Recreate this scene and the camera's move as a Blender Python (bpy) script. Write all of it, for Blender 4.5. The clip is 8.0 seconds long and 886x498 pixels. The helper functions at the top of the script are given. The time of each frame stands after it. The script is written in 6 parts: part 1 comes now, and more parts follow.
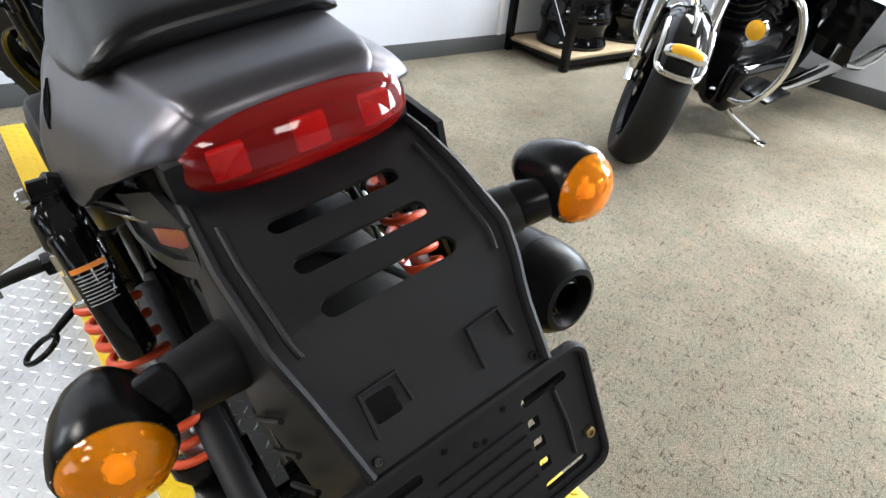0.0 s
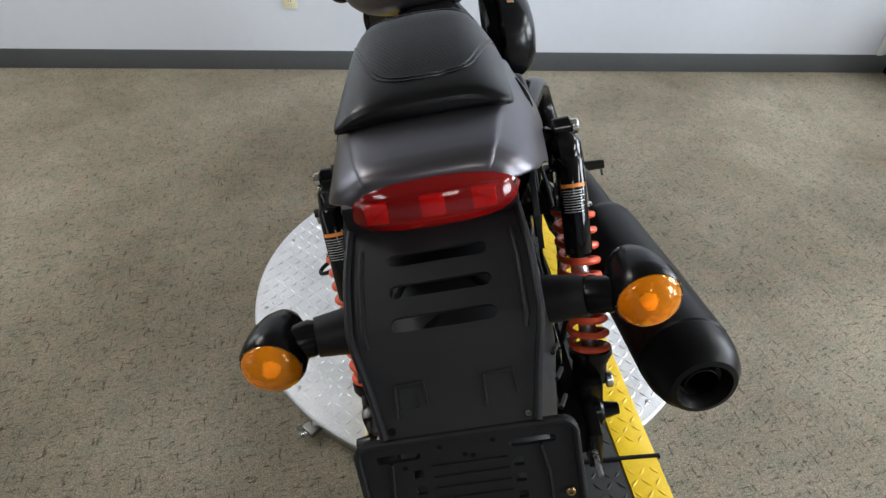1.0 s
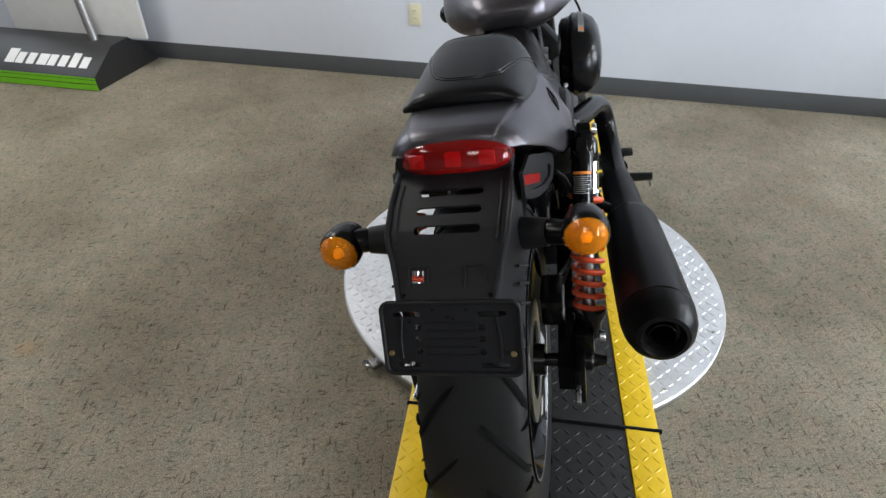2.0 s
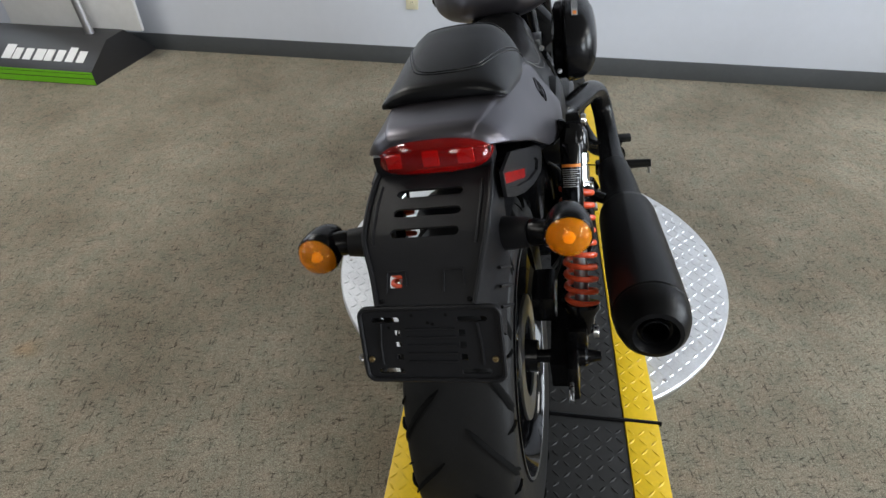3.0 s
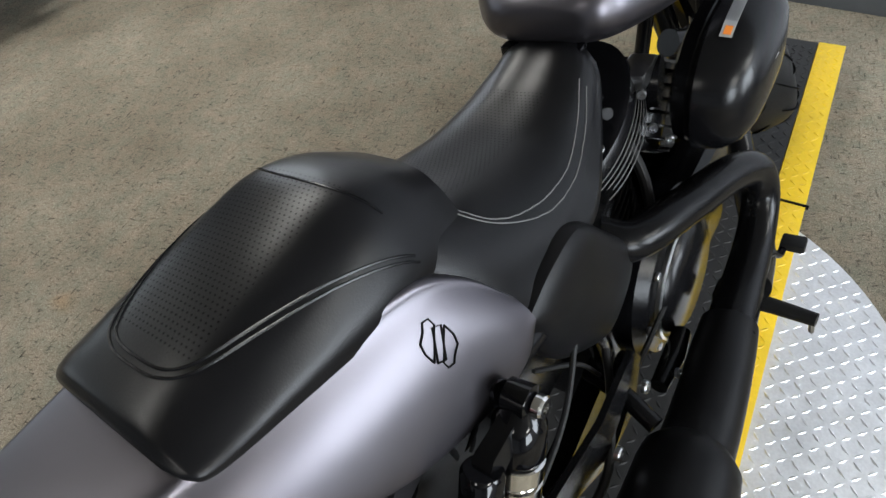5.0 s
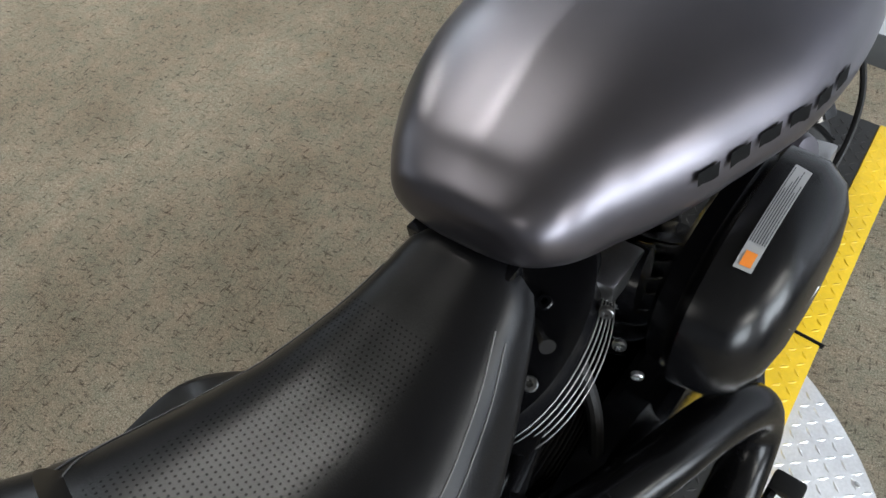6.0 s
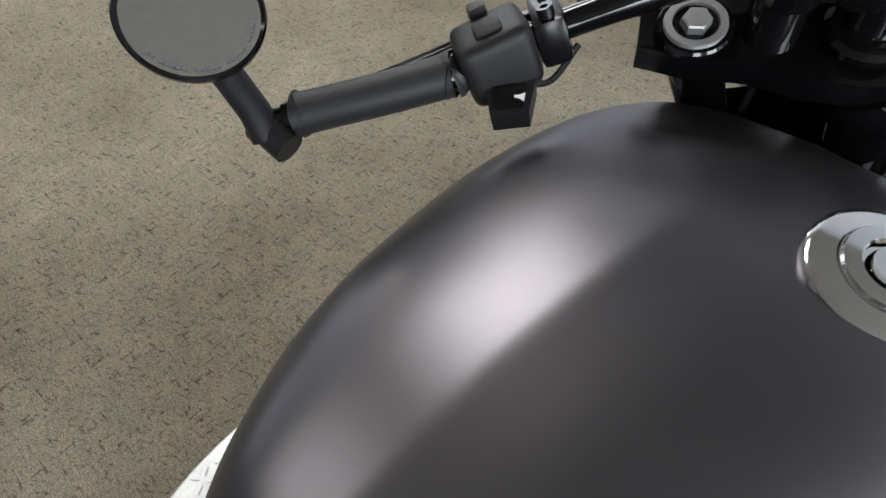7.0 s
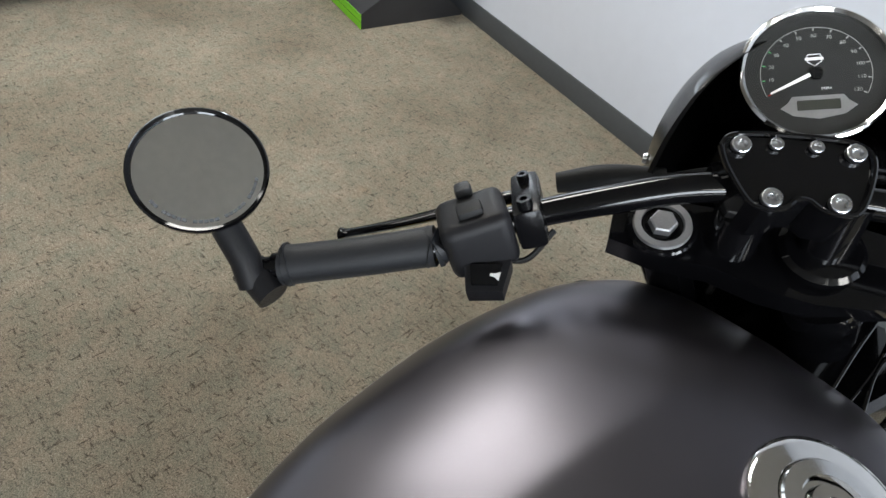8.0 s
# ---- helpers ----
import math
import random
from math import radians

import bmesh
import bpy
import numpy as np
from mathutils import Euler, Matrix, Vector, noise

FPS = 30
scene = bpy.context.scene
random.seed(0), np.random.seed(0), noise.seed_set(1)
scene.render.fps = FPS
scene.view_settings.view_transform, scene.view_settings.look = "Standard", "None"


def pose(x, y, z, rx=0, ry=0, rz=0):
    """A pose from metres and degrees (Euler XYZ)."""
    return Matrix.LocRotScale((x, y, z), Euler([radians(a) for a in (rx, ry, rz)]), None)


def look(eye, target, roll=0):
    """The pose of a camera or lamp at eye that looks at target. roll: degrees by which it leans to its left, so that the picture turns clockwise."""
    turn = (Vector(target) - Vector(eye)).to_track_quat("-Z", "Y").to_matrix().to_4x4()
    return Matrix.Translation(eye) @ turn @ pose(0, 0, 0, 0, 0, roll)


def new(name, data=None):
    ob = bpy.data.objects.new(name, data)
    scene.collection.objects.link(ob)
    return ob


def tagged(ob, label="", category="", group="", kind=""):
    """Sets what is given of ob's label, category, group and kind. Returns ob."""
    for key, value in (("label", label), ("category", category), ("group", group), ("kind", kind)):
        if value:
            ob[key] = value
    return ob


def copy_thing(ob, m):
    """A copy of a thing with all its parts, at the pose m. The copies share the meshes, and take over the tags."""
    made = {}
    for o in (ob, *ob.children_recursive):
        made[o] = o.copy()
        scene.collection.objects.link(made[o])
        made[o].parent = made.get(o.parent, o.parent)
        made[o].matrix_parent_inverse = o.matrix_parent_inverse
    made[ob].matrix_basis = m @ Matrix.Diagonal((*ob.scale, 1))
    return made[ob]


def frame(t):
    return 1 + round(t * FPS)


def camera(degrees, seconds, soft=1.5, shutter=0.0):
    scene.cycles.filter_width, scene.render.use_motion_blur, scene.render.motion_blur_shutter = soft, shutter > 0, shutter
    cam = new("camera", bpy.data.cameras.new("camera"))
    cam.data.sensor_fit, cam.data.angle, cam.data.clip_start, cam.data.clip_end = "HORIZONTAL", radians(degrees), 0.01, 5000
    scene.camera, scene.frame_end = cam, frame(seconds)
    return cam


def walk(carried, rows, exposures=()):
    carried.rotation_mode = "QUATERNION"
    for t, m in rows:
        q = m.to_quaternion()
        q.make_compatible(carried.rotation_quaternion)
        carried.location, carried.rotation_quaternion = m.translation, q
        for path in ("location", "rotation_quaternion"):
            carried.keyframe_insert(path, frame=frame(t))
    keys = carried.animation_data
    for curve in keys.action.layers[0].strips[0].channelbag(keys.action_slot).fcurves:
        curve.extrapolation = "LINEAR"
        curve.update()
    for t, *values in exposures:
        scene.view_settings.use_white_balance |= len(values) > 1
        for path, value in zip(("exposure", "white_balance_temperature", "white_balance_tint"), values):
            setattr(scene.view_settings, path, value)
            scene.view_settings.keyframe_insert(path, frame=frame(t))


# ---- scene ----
cam = camera(76.1, 8.0)
PATH = [
    (0, (0.166, 0.099, 1.015), (1.282, 1.319, -0.11), 6.1),
    (0.5, (0.23, 0.016, 1.115), (0.904, 1.472, -0.079), 4.5),
    (1, (0.282, -0.022, 1.156), (0.449, 1.534, -0.089), 1.6),
    (1.5, (0.343, -0.168, 1.213), (0.255, 1.415, -0.006), 1.9),
    (1.7, (0.366, -0.247, 1.225), (0.2, 1.343, 0.022), 2.3),
    (2.8, (0.412, -0.312, 1.251), (0.211, 1.251, 0.019), -0.1),
    (3, (0.422, -0.249, 1.243), (0.203, 1.298, -0.006), -0.7),
    (3.5, (0.448, -0.049, 1.249), (0.137, 1.423, -0.068), -2.6),
    (4, (0.532, 0.148, 1.238), (0.047, 1.487, -0.166), -5.8),
    (4.5, (0.607, 0.334, 1.254), (-0.094, 1.492, -0.218), -9.7),
    (4.7, (0.617, 0.4, 1.246), (-0.151, 1.488, -0.246), -10.8),
    (5.8, (0.543, 0.825, 1.226), (-0.221, 1.709, -0.397), -5.6),
    (6, (0.52, 0.889, 1.218), (-0.229, 1.764, -0.417), -2.9),
    (6.5, (0.45, 1.057, 1.19), (-0.268, 1.884, -0.482), 3.3),
    (7, (0.402, 1.159, 1.22), (-0.44, 1.95, -0.412), 5.2),
    (7.5, (0.384, 1.181, 1.264), (-0.641, 2.037, -0.225), 7.0),
    (8, (0.38, 1.187, 1.272), (-0.647, 2.131, -0.16), 10.6),
]
walk(cam, [(t, look(eye, target, roll)) for t, eye, target, roll in PATH],
     [(0, 0.39), (0.5, -0.1), (1, -0.22), (1.5, -0.25), (3, -0.42), (4, -0.32), (4.5, -0.28), (6, -0.06), (8, 0.0)])

# ---- light ----
world = bpy.data.worlds.new("world")
scene.world = world
world.use_nodes = True
wn = world.node_tree.nodes
sky = wn.new("ShaderNodeTexSky")
sky.sky_type, sky.sun_disc, sky.sun_elevation, sky.sun_rotation = "NISHITA", False, radians(40), radians(100)
world.node_tree.links.new(sky.outputs[0], wn["Background"].inputs[0])
wn["Background"].inputs[1].default_value = 0.1


def area_lamp(name, m, sx, sy, watts, colour):
    data = bpy.data.lights.new(name, "AREA")
    data.shape, data.size, data.size_y, data.energy, data.color = "RECTANGLE", sx, sy, watts, colour
    ob = new(name, data)
    ob.matrix_world = m
    return ob


# ---- materials ----
def material(name, colour, rough=0.5, metal=0.0, vary=0.15, scale=20.0, bump=0.0, bump_scale=200.0, coat=0.0, fine=None, spec=0.5, even=0.04):
    """Principled surface with mottling at two scales and a fine relief."""
    m = bpy.data.materials.new(name)
    m.use_nodes = True
    nt = m.node_tree
    b = nt.nodes["Principled BSDF"]
    geo = nt.nodes.new("ShaderNodeTexCoord")
    n1 = nt.nodes.new("ShaderNodeTexNoise")
    n1.inputs["Scale"].default_value, n1.inputs["Detail"].default_value = scale, 6
    n2 = nt.nodes.new("ShaderNodeTexNoise")
    n2.inputs["Scale"].default_value, n2.inputs["Detail"].default_value = fine or scale * 12, 3
    nt.links.new(geo.outputs["Object"], n1.inputs["Vector"])
    nt.links.new(geo.outputs["Object"], n2.inputs["Vector"])
    mix = nt.nodes.new("ShaderNodeMix")
    mix.data_type = "FLOAT"
    mix.inputs[0].default_value = 0.4
    nt.links.new(n1.outputs["Fac"], mix.inputs[2])
    nt.links.new(n2.outputs["Fac"], mix.inputs[3])
    ramp = nt.nodes.new("ShaderNodeValToRGB")
    ramp.color_ramp.elements[0].position, ramp.color_ramp.elements[1].position = 0.3, 0.7
    ramp.color_ramp.elements[0].color = (*[c * (1 - vary) for c in colour], 1)
    ramp.color_ramp.elements[1].color = (*[min(1, c * (1 + vary)) for c in colour], 1)
    nt.links.new(mix.outputs[0], ramp.inputs[0])
    nt.links.new(ramp.outputs[0], b.inputs["Base Color"])
    rr = nt.nodes.new("ShaderNodeMapRange")
    rr.inputs["From Min"].default_value, rr.inputs["From Max"].default_value = 0.3, 0.7
    rr.inputs["To Min"].default_value, rr.inputs["To Max"].default_value = max(0, rough * (1 - even)), min(1, rough * (1 + even))
    nt.links.new(n1.outputs["Fac"], rr.inputs["Value"])
    nt.links.new(rr.outputs[0], b.inputs["Roughness"])
    b.inputs["Metallic"].default_value = metal
    b.inputs["Coat Weight"].default_value = coat
    b.inputs["Specular IOR Level"].default_value = spec
    if bump:
        n3 = nt.nodes.new("ShaderNodeTexNoise")
        n3.inputs["Scale"].default_value, n3.inputs["Detail"].default_value = bump_scale, 4
        nt.links.new(geo.outputs["Object"], n3.inputs["Vector"])
        bp = nt.nodes.new("ShaderNodeBump")
        bp.inputs["Strength"].default_value, bp.inputs["Distance"].default_value = bump, 0.002
        nt.links.new(n3.outputs["Fac"], bp.inputs["Height"])
        nt.links.new(bp.outputs[0], b.inputs["Normal"])
    return m


def glassy(name, colour, rough=0.05, trans=0.85):
    m = bpy.data.materials.new(name)
    m.use_nodes = True
    b = m.node_tree.nodes["Principled BSDF"]
    b.inputs["Base Color"].default_value = (*colour, 1)
    b.inputs["Roughness"].default_value = rough
    b.inputs["Transmission Weight"].default_value = trans
    b.inputs["IOR"].default_value = 1.45
    return m


def seat_vinyl():
    """Grained black vinyl with a strip of pricked holes along the middle."""
    m = material("black_seat_vinyl", (0.0042, 0.0042, 0.0048), 0.3, 0, 0.15, 30, 0.08, 600, spec=0.28)
    nt = m.node_tree
    co = nt.nodes.new("ShaderNodeTexCoord")
    sep = nt.nodes.new("ShaderNodeSeparateXYZ")
    nt.links.new(co.outputs["Object"], sep.inputs[0])

    def op(kind, a, b=None):
        n = nt.nodes.new("ShaderNodeMath")
        n.operation = kind
        for k, v in enumerate((a, b)):
            if v is None:
                continue
            if isinstance(v, (int, float)):
                n.inputs[k].default_value = v
            else:
                nt.links.new(v, n.inputs[k])
        return n.outputs[0]

    def cell(v, size, shift=None):
        q = op("DIVIDE", v, size)
        if shift is not None:
            q = op("ADD", q, shift)
        return op("SUBTRACT", op("FRACT", q), 0.5), op("FLOOR", q)

    fy, ry = cell(sep.outputs["Y"], 0.0046)
    half_row = op("MULTIPLY", op("FRACT", op("MULTIPLY", ry, 0.5)), 1.0)
    fx, _ = cell(sep.outputs["X"], 0.0052, half_row)
    dist = op("SQRT", op("ADD", op("MULTIPLY", fx, fx), op("MULTIPLY", fy, fy)))
    hole = op("LESS_THAN", dist, 0.19)
    ax = op("ABSOLUTE", sep.outputs["X"])
    strip = op("LESS_THAN", ax, 0.052)
    ahead = op("MULTIPLY", op("GREATER_THAN", sep.outputs["Y"], 0.072), op("LESS_THAN", sep.outputs["Y"], 0.236))
    rider = op("MULTIPLY", op("GREATER_THAN", sep.outputs["Y"], 0.315), op("LESS_THAN", sep.outputs["Y"], 0.535))
    mask = op("MULTIPLY", op("MULTIPLY", hole, strip), op("MAXIMUM", ahead, rider))
    nt.links.new(op("MULTIPLY", op("SUBTRACT", 1.0, op("MULTIPLY", mask, 0.75)), 0.22), nt.nodes["Principled BSDF"].inputs["Specular IOR Level"])
    bp = nt.nodes.new("ShaderNodeBump")
    bp.inputs["Strength"].default_value, bp.inputs["Distance"].default_value = 0.12, 0.002
    bp.invert = True
    nt.links.new(mask, bp.inputs["Height"])
    old = nt.nodes["Bump"]
    nt.links.new(old.outputs[0], bp.inputs["Normal"])
    nt.links.new(bp.outputs[0], nt.nodes["Principled BSDF"].inputs["Normal"])
    return m


def carpet_surface():
    """Loop carpet: mottled pile, short dark flecks lying two ways, brown stains."""
    m = bpy.data.materials.new("flecked_loop_carpet")
    m.use_nodes = True
    nt = m.node_tree
    b = nt.nodes["Principled BSDF"]
    co = nt.nodes.new("ShaderNodeTexCoord")

    def noise_of(scale, detail=4, stretch=None, turn=0, rough=0.6):
        n = nt.nodes.new("ShaderNodeTexNoise")
        n.inputs["Scale"].default_value, n.inputs["Detail"].default_value, n.inputs["Roughness"].default_value = scale, detail, rough
        mp = nt.nodes.new("ShaderNodeMapping")
        mp.vector_type = "TEXTURE"
        mp.inputs["Rotation"].default_value[2] = radians(turn)
        mp.inputs["Scale"].default_value = [1 / q for q in stretch or (1, 1, 1)]
        nt.links.new(co.outputs["Object"], mp.inputs["Vector"])
        nt.links.new(mp.outputs[0], n.inputs["Vector"])
        return n.outputs["Fac"]

    def ramp(v, lo, hi, a, c):
        r = nt.nodes.new("ShaderNodeValToRGB")
        r.color_ramp.elements[0].position, r.color_ramp.elements[1].position = lo, hi
        r.color_ramp.elements[0].color, r.color_ramp.elements[1].color = (*a, 1), (*c, 1)
        nt.links.new(v, r.inputs[0])
        return r.outputs[0]

    def mix(kind, f, a, c):
        n = nt.nodes.new("ShaderNodeMix")
        n.data_type, n.blend_type = "RGBA", kind
        if isinstance(f, float):
            n.inputs[0].default_value = f
        else:
            nt.links.new(f, n.inputs[0])
        nt.links.new(a, n.inputs[6])
        nt.links.new(c, n.inputs[7])
        return n.outputs[2]

    pile = ramp(noise_of(310, 2, None, 0, 0.5), 0.32, 0.68, (0.15, 0.138, 0.113), (0.35, 0.325, 0.272))
    tuft = ramp(noise_of(95, 3, (1.0, 1.25, 1), 15), 0.36, 0.64, (0.86, 0.855, 0.85), (1.14, 1.14, 1.14))
    tone = ramp(noise_of(16, 4), 0.32, 0.68, (0.88, 0.93, 0.89), (1.12, 1.03, 0.97))
    big = ramp(noise_of(1.3, 4), 0.34, 0.66, (0.68, 0.65, 0.61), (1.1, 1.09, 1.07))
    c = mix("MULTIPLY", 1.0, mix("MULTIPLY", 1.0, mix("MULTIPLY", 1.0, pile, tuft), tone), big)
    for turn, size in ((12, 27.0), (-78, 24.0), (40, 31.0)):
        fl = ramp(noise_of(size, 4, (1.0, 4.2, 1), turn, 0.66), 0.58, 0.665, (1, 1, 1), (0.26, 0.245, 0.235))
        c = mix("MULTIPLY", 0.8, c, fl)
    rust = ramp(noise_of(2.6, 3, (1, 1, 1), 11), 0.68, 0.76, (1, 1, 1), (1.12, 0.9, 0.72))
    c = mix("MULTIPLY", 0.8, c, rust)
    nt.links.new(c, b.inputs["Base Color"])
    b.inputs["Roughness"].default_value = 0.92
    b.inputs["Specular IOR Level"].default_value = 0.15
    bp = nt.nodes.new("ShaderNodeBump")
    bp.inputs["Strength"].default_value, bp.inputs["Distance"].default_value = 0.7, 0.004
    nt.links.new(noise_of(230, 3), bp.inputs["Height"])
    nt.links.new(bp.outputs[0], b.inputs["Normal"])
    return m


PAINT = material("satin_charcoal_paint", (0.102, 0.096, 0.108), 0.345, 0.92, 0.03, 3, even=0.02)
PLASTIC = material("black_textured_plastic", (0.0105, 0.0105, 0.012), 0.43, 0, 0.2, 30, 0.15, 1800, spec=0.19)
GLOSS = material("gloss_black_enamel", (0.0025, 0.0025, 0.003), 0.08, 0, 0.1, 20, spec=0.3)
SATIN = material("satin_black_metal", (0.004, 0.004, 0.0046), 0.22, 0.0, 0.25, 18, 0.05, 900, spec=0.2)
LEATHER = material("black_grained_vinyl", (0.006, 0.006, 0.007), 0.42, 0, 0.15, 30, 0.25, 700)
WORN = material("dull_machined_metal", (0.2, 0.2, 0.2), 0.4, 1, 0.2, 60)
RUBBER = material("tyre_rubber", (0.0095, 0.0095, 0.0098), 0.56, 0, 0.25, 14, 0.15, 600, spec=0.22)
RED = material("orange_red_spring_paint", (0.62, 0.07, 0.02), 0.35, 0, 0.1, 60)
CHROME = material("chrome_plating", (0.7, 0.69, 0.67), 0.09, 1, 0.06, 30)
STEEL = material("brushed_steel", (0.5, 0.5, 0.5), 0.3, 1, 0.15, 60)
BOLT = material("zinc_bolt", (0.55, 0.56, 0.58), 0.28, 1, 0.12, 90)
TAILRED = glassy("red_tail_lens", (0.62, 0.008, 0.008), 0.05, 0.78)
AMBER = glassy("amber_lens", (1.0, 0.4, 0.005), 0.03, 0.75)
flute = AMBER.node_tree.nodes.new("ShaderNodeTexVoronoi")
flute.inputs["Scale"].default_value = 170
place = AMBER.node_tree.nodes.new("ShaderNodeTexCoord")
dent = AMBER.node_tree.nodes.new("ShaderNodeBump")
dent.inputs["Strength"].default_value, dent.inputs["Distance"].default_value = 0.35, 0.002
AMBER.node_tree.links.new(place.outputs["Object"], flute.inputs["Vector"])
AMBER.node_tree.links.new(flute.outputs["Distance"], dent.inputs["Height"])
AMBER.node_tree.links.new(dent.outputs[0], AMBER.node_tree.nodes["Principled BSDF"].inputs["Normal"])
BOWL = material("silvered_reflector", (0.95, 0.95, 0.92), 0.25, 0.1, 0.05, 300)
REFLECT = material("red_reflector", (0.34, 0.006, 0.006), 0.15, 0, 0.2, 300)
SIDERED = material("dark_red_prism", (0.26, 0.004, 0.005), 0.12, 0, 0.3, 60, 0.5, 420)
WHITE = material("white_print", (0.75, 0.75, 0.75), 0.5, 0, 0.05)
ORANGE = material("orange_print", (0.85, 0.25, 0.03), 0.5, 0, 0.05)
PLATE = material("aluminium_tread_plate", (0.72, 0.73, 0.75), 0.44, 0.75, 0.16, 14, 0.08, 400)
YELLOW = material("yellow_painted_plate", (0.75, 0.5, 0.01), 0.42, 0, 0.12, 10, 0.1, 300)
BLACKPLATE = material("black_painted_plate", (0.012, 0.012, 0.012), 0.5, 0, 0.25, 10, 0.1, 300, spec=0.3)
WALLPAINT = material("pale_blue_grey_wall_paint", (0.62, 0.65, 0.72), 0.7, 0, 0.03, 1.5, 0.08, 150)
VINYL = material("dark_grey_vinyl_baseboard", (0.07, 0.075, 0.08), 0.55, 0, 0.1, 5)
CARPET = carpet_surface()
CEILING = material("dark_grey_ceiling", (0.25, 0.236, 0.208), 0.8, 0, 0.1, 2)
FARWALL = material("grey_painted_wall", (0.4, 0.41, 0.43), 0.7, 0, 0.05, 1.5)
GREEN = material("lime_green_print", (0.2, 0.6, 0.02), 0.45, 0, 0.05)
IVORY = material("ivory_plastic", (0.72, 0.68, 0.5), 0.4, 0, 0.05)
STANDBLACK = material("black_laminate", (0.02, 0.02, 0.022), 0.45, 0, 0.15, 8, 0.05, 200)
PLY = material("raw_plywood", (0.42, 0.32, 0.2), 0.7, 0, 0.2, 12)
# near-black: shade of grooves, holes and slots put into colour; also dark lettering
GROOVE = material("recess_shade_and_dark_print", (0.003, 0.003, 0.003), 0.85, 0, 0.1, spec=0.1)
SEATPAD = seat_vinyl()
THREAD = material("grey_thread", (0.12, 0.12, 0.12), 0.7, 0, 0.1)
BRASS = material("brass_insert", (0.35, 0.26, 0.13), 0.35, 1, 0.1)
AMBERBULB = material("amber_bulb", (0.98, 0.48, 0.02), 0.18, 0, 0.1, 200)
BULB = material("pale_amber_bulb", (1.0, 0.86, 0.4), 0.12, 0, 0.1, 200)
EXHAUST = material("heatproof_black_coating", (0.0042, 0.0042, 0.0047), 0.22, 0.0, 0.3, 12, 0.04, 700, spec=0.18)
MUFFLER = material("matt_black_muffler_coating", (0.0048, 0.0048, 0.0053), 0.36, 0.0, 0.3, 12, 0.05, 700, spec=0.15)
ALLOY = material("grey_cast_alloy", (0.45, 0.45, 0.46), 0.4, 0.9, 0.15, 50, 0.1, 500)
LABEL = material("silver_label_film", (0.4, 0.4, 0.41), 0.4, 0.2, 0.05)
COVER = material("satin_black_cover", (0.004, 0.004, 0.0046), 0.22, 0, 0.2, 18, 0.04, 900, spec=0.22)
GRIP = material("grip_rubber", (0.0115, 0.0125, 0.015), 0.5, 0, 0.15, 40, 0.2, 900, spec=0.35)
DIAL = material("matt_dial_black", (0.0055, 0.006, 0.006), 0.6, 0, 0.1)
DIALPRINT = material("grey_dial_print", (0.34, 0.34, 0.33), 0.6, 0, 0.05)
NEEDLE = material("white_needle", (0.85, 0.82, 0.82), 0.5, 0, 0.03)
DISPLAY = material("unlit_display", (0.03, 0.032, 0.026), 0.3, 0, 0.05)
GREENPRINT = material("green_print", (0.1, 0.4, 0.15), 0.5, 0, 0.05)
CLEAR = glassy("clear_glass", (1, 1, 1), 0.02, 1.0)
MIRROR = material("mirror_glass", (0.85, 0.86, 0.86), 0.02, 1, 0.02)


# ---- mesh helpers ----
def finish(bm, sharp=35):
    bmesh.ops.remove_doubles(bm, verts=bm.verts, dist=1e-6)
    bmesh.ops.recalc_face_normals(bm, faces=bm.faces)
    for f in bm.faces:
        f.smooth = True
    for e in bm.edges:
        if len(e.link_faces) == 2 and e.calc_face_angle() > radians(sharp):
            e.smooth = False
    return bm


def part(name, bm, mat, parent=None, label="", sharp=35):
    finish(bm, sharp)
    me = bpy.data.meshes.new(name)
    bm.to_mesh(me)
    bm.free()
    me.materials.append(mat)
    ob = new(name, me)
    if parent is not None:
        ob.parent = parent
    if label:
        tagged(ob, label)
    return ob


def empty(name, m, label, category, group="", kind=""):
    ob = new(name)
    ob.matrix_world = m
    return tagged(ob, label, category, group, kind)


def box(lo, hi, bevel=0.0, m=None, bm=None, seg=2):
    own = bmesh.new()
    bmesh.ops.create_cube(own, size=1)
    for v in own.verts:
        v.co = Vector([lo[i] + (v.co[i] + 0.5) * (hi[i] - lo[i]) for i in range(3)])
    if bevel:
        bmesh.ops.bevel(own, geom=list(own.edges), offset=bevel, segments=seg, profile=0.6, affect="EDGES")
    return merge(own, m, bm)


def merge(own, m=None, bm=None):
    if m is not None:
        own.transform(m)
    if bm is None:
        return own
    me = bpy.data.meshes.new("scratch")
    own.to_mesh(me)
    own.free()
    bm.from_mesh(me)
    bpy.data.meshes.remove(me)
    return bm


def spline(keys, n):
    """Catmull-Rom through rows of numbers, n rows out."""
    k = np.array(keys, float)
    t = np.linspace(0, len(k) - 1, n)
    i = np.clip(t.astype(int), 0, len(k) - 2)
    f = (t - i)[:, None]
    p1, p2 = k[i], k[i + 1]
    p0 = np.where((i > 0)[:, None], k[np.maximum(i - 1, 0)], 2 * p1 - p2)
    p3 = np.where((i < len(k) - 2)[:, None], k[np.minimum(i + 2, len(k) - 1)], 2 * p2 - p1)
    return 0.5 * (2 * p1 + (p2 - p0) * f + (2 * p0 - 5 * p1 + 4 * p2 - p3) * f ** 2 + (3 * p1 - p0 - 3 * p2 + p3) * f ** 3)


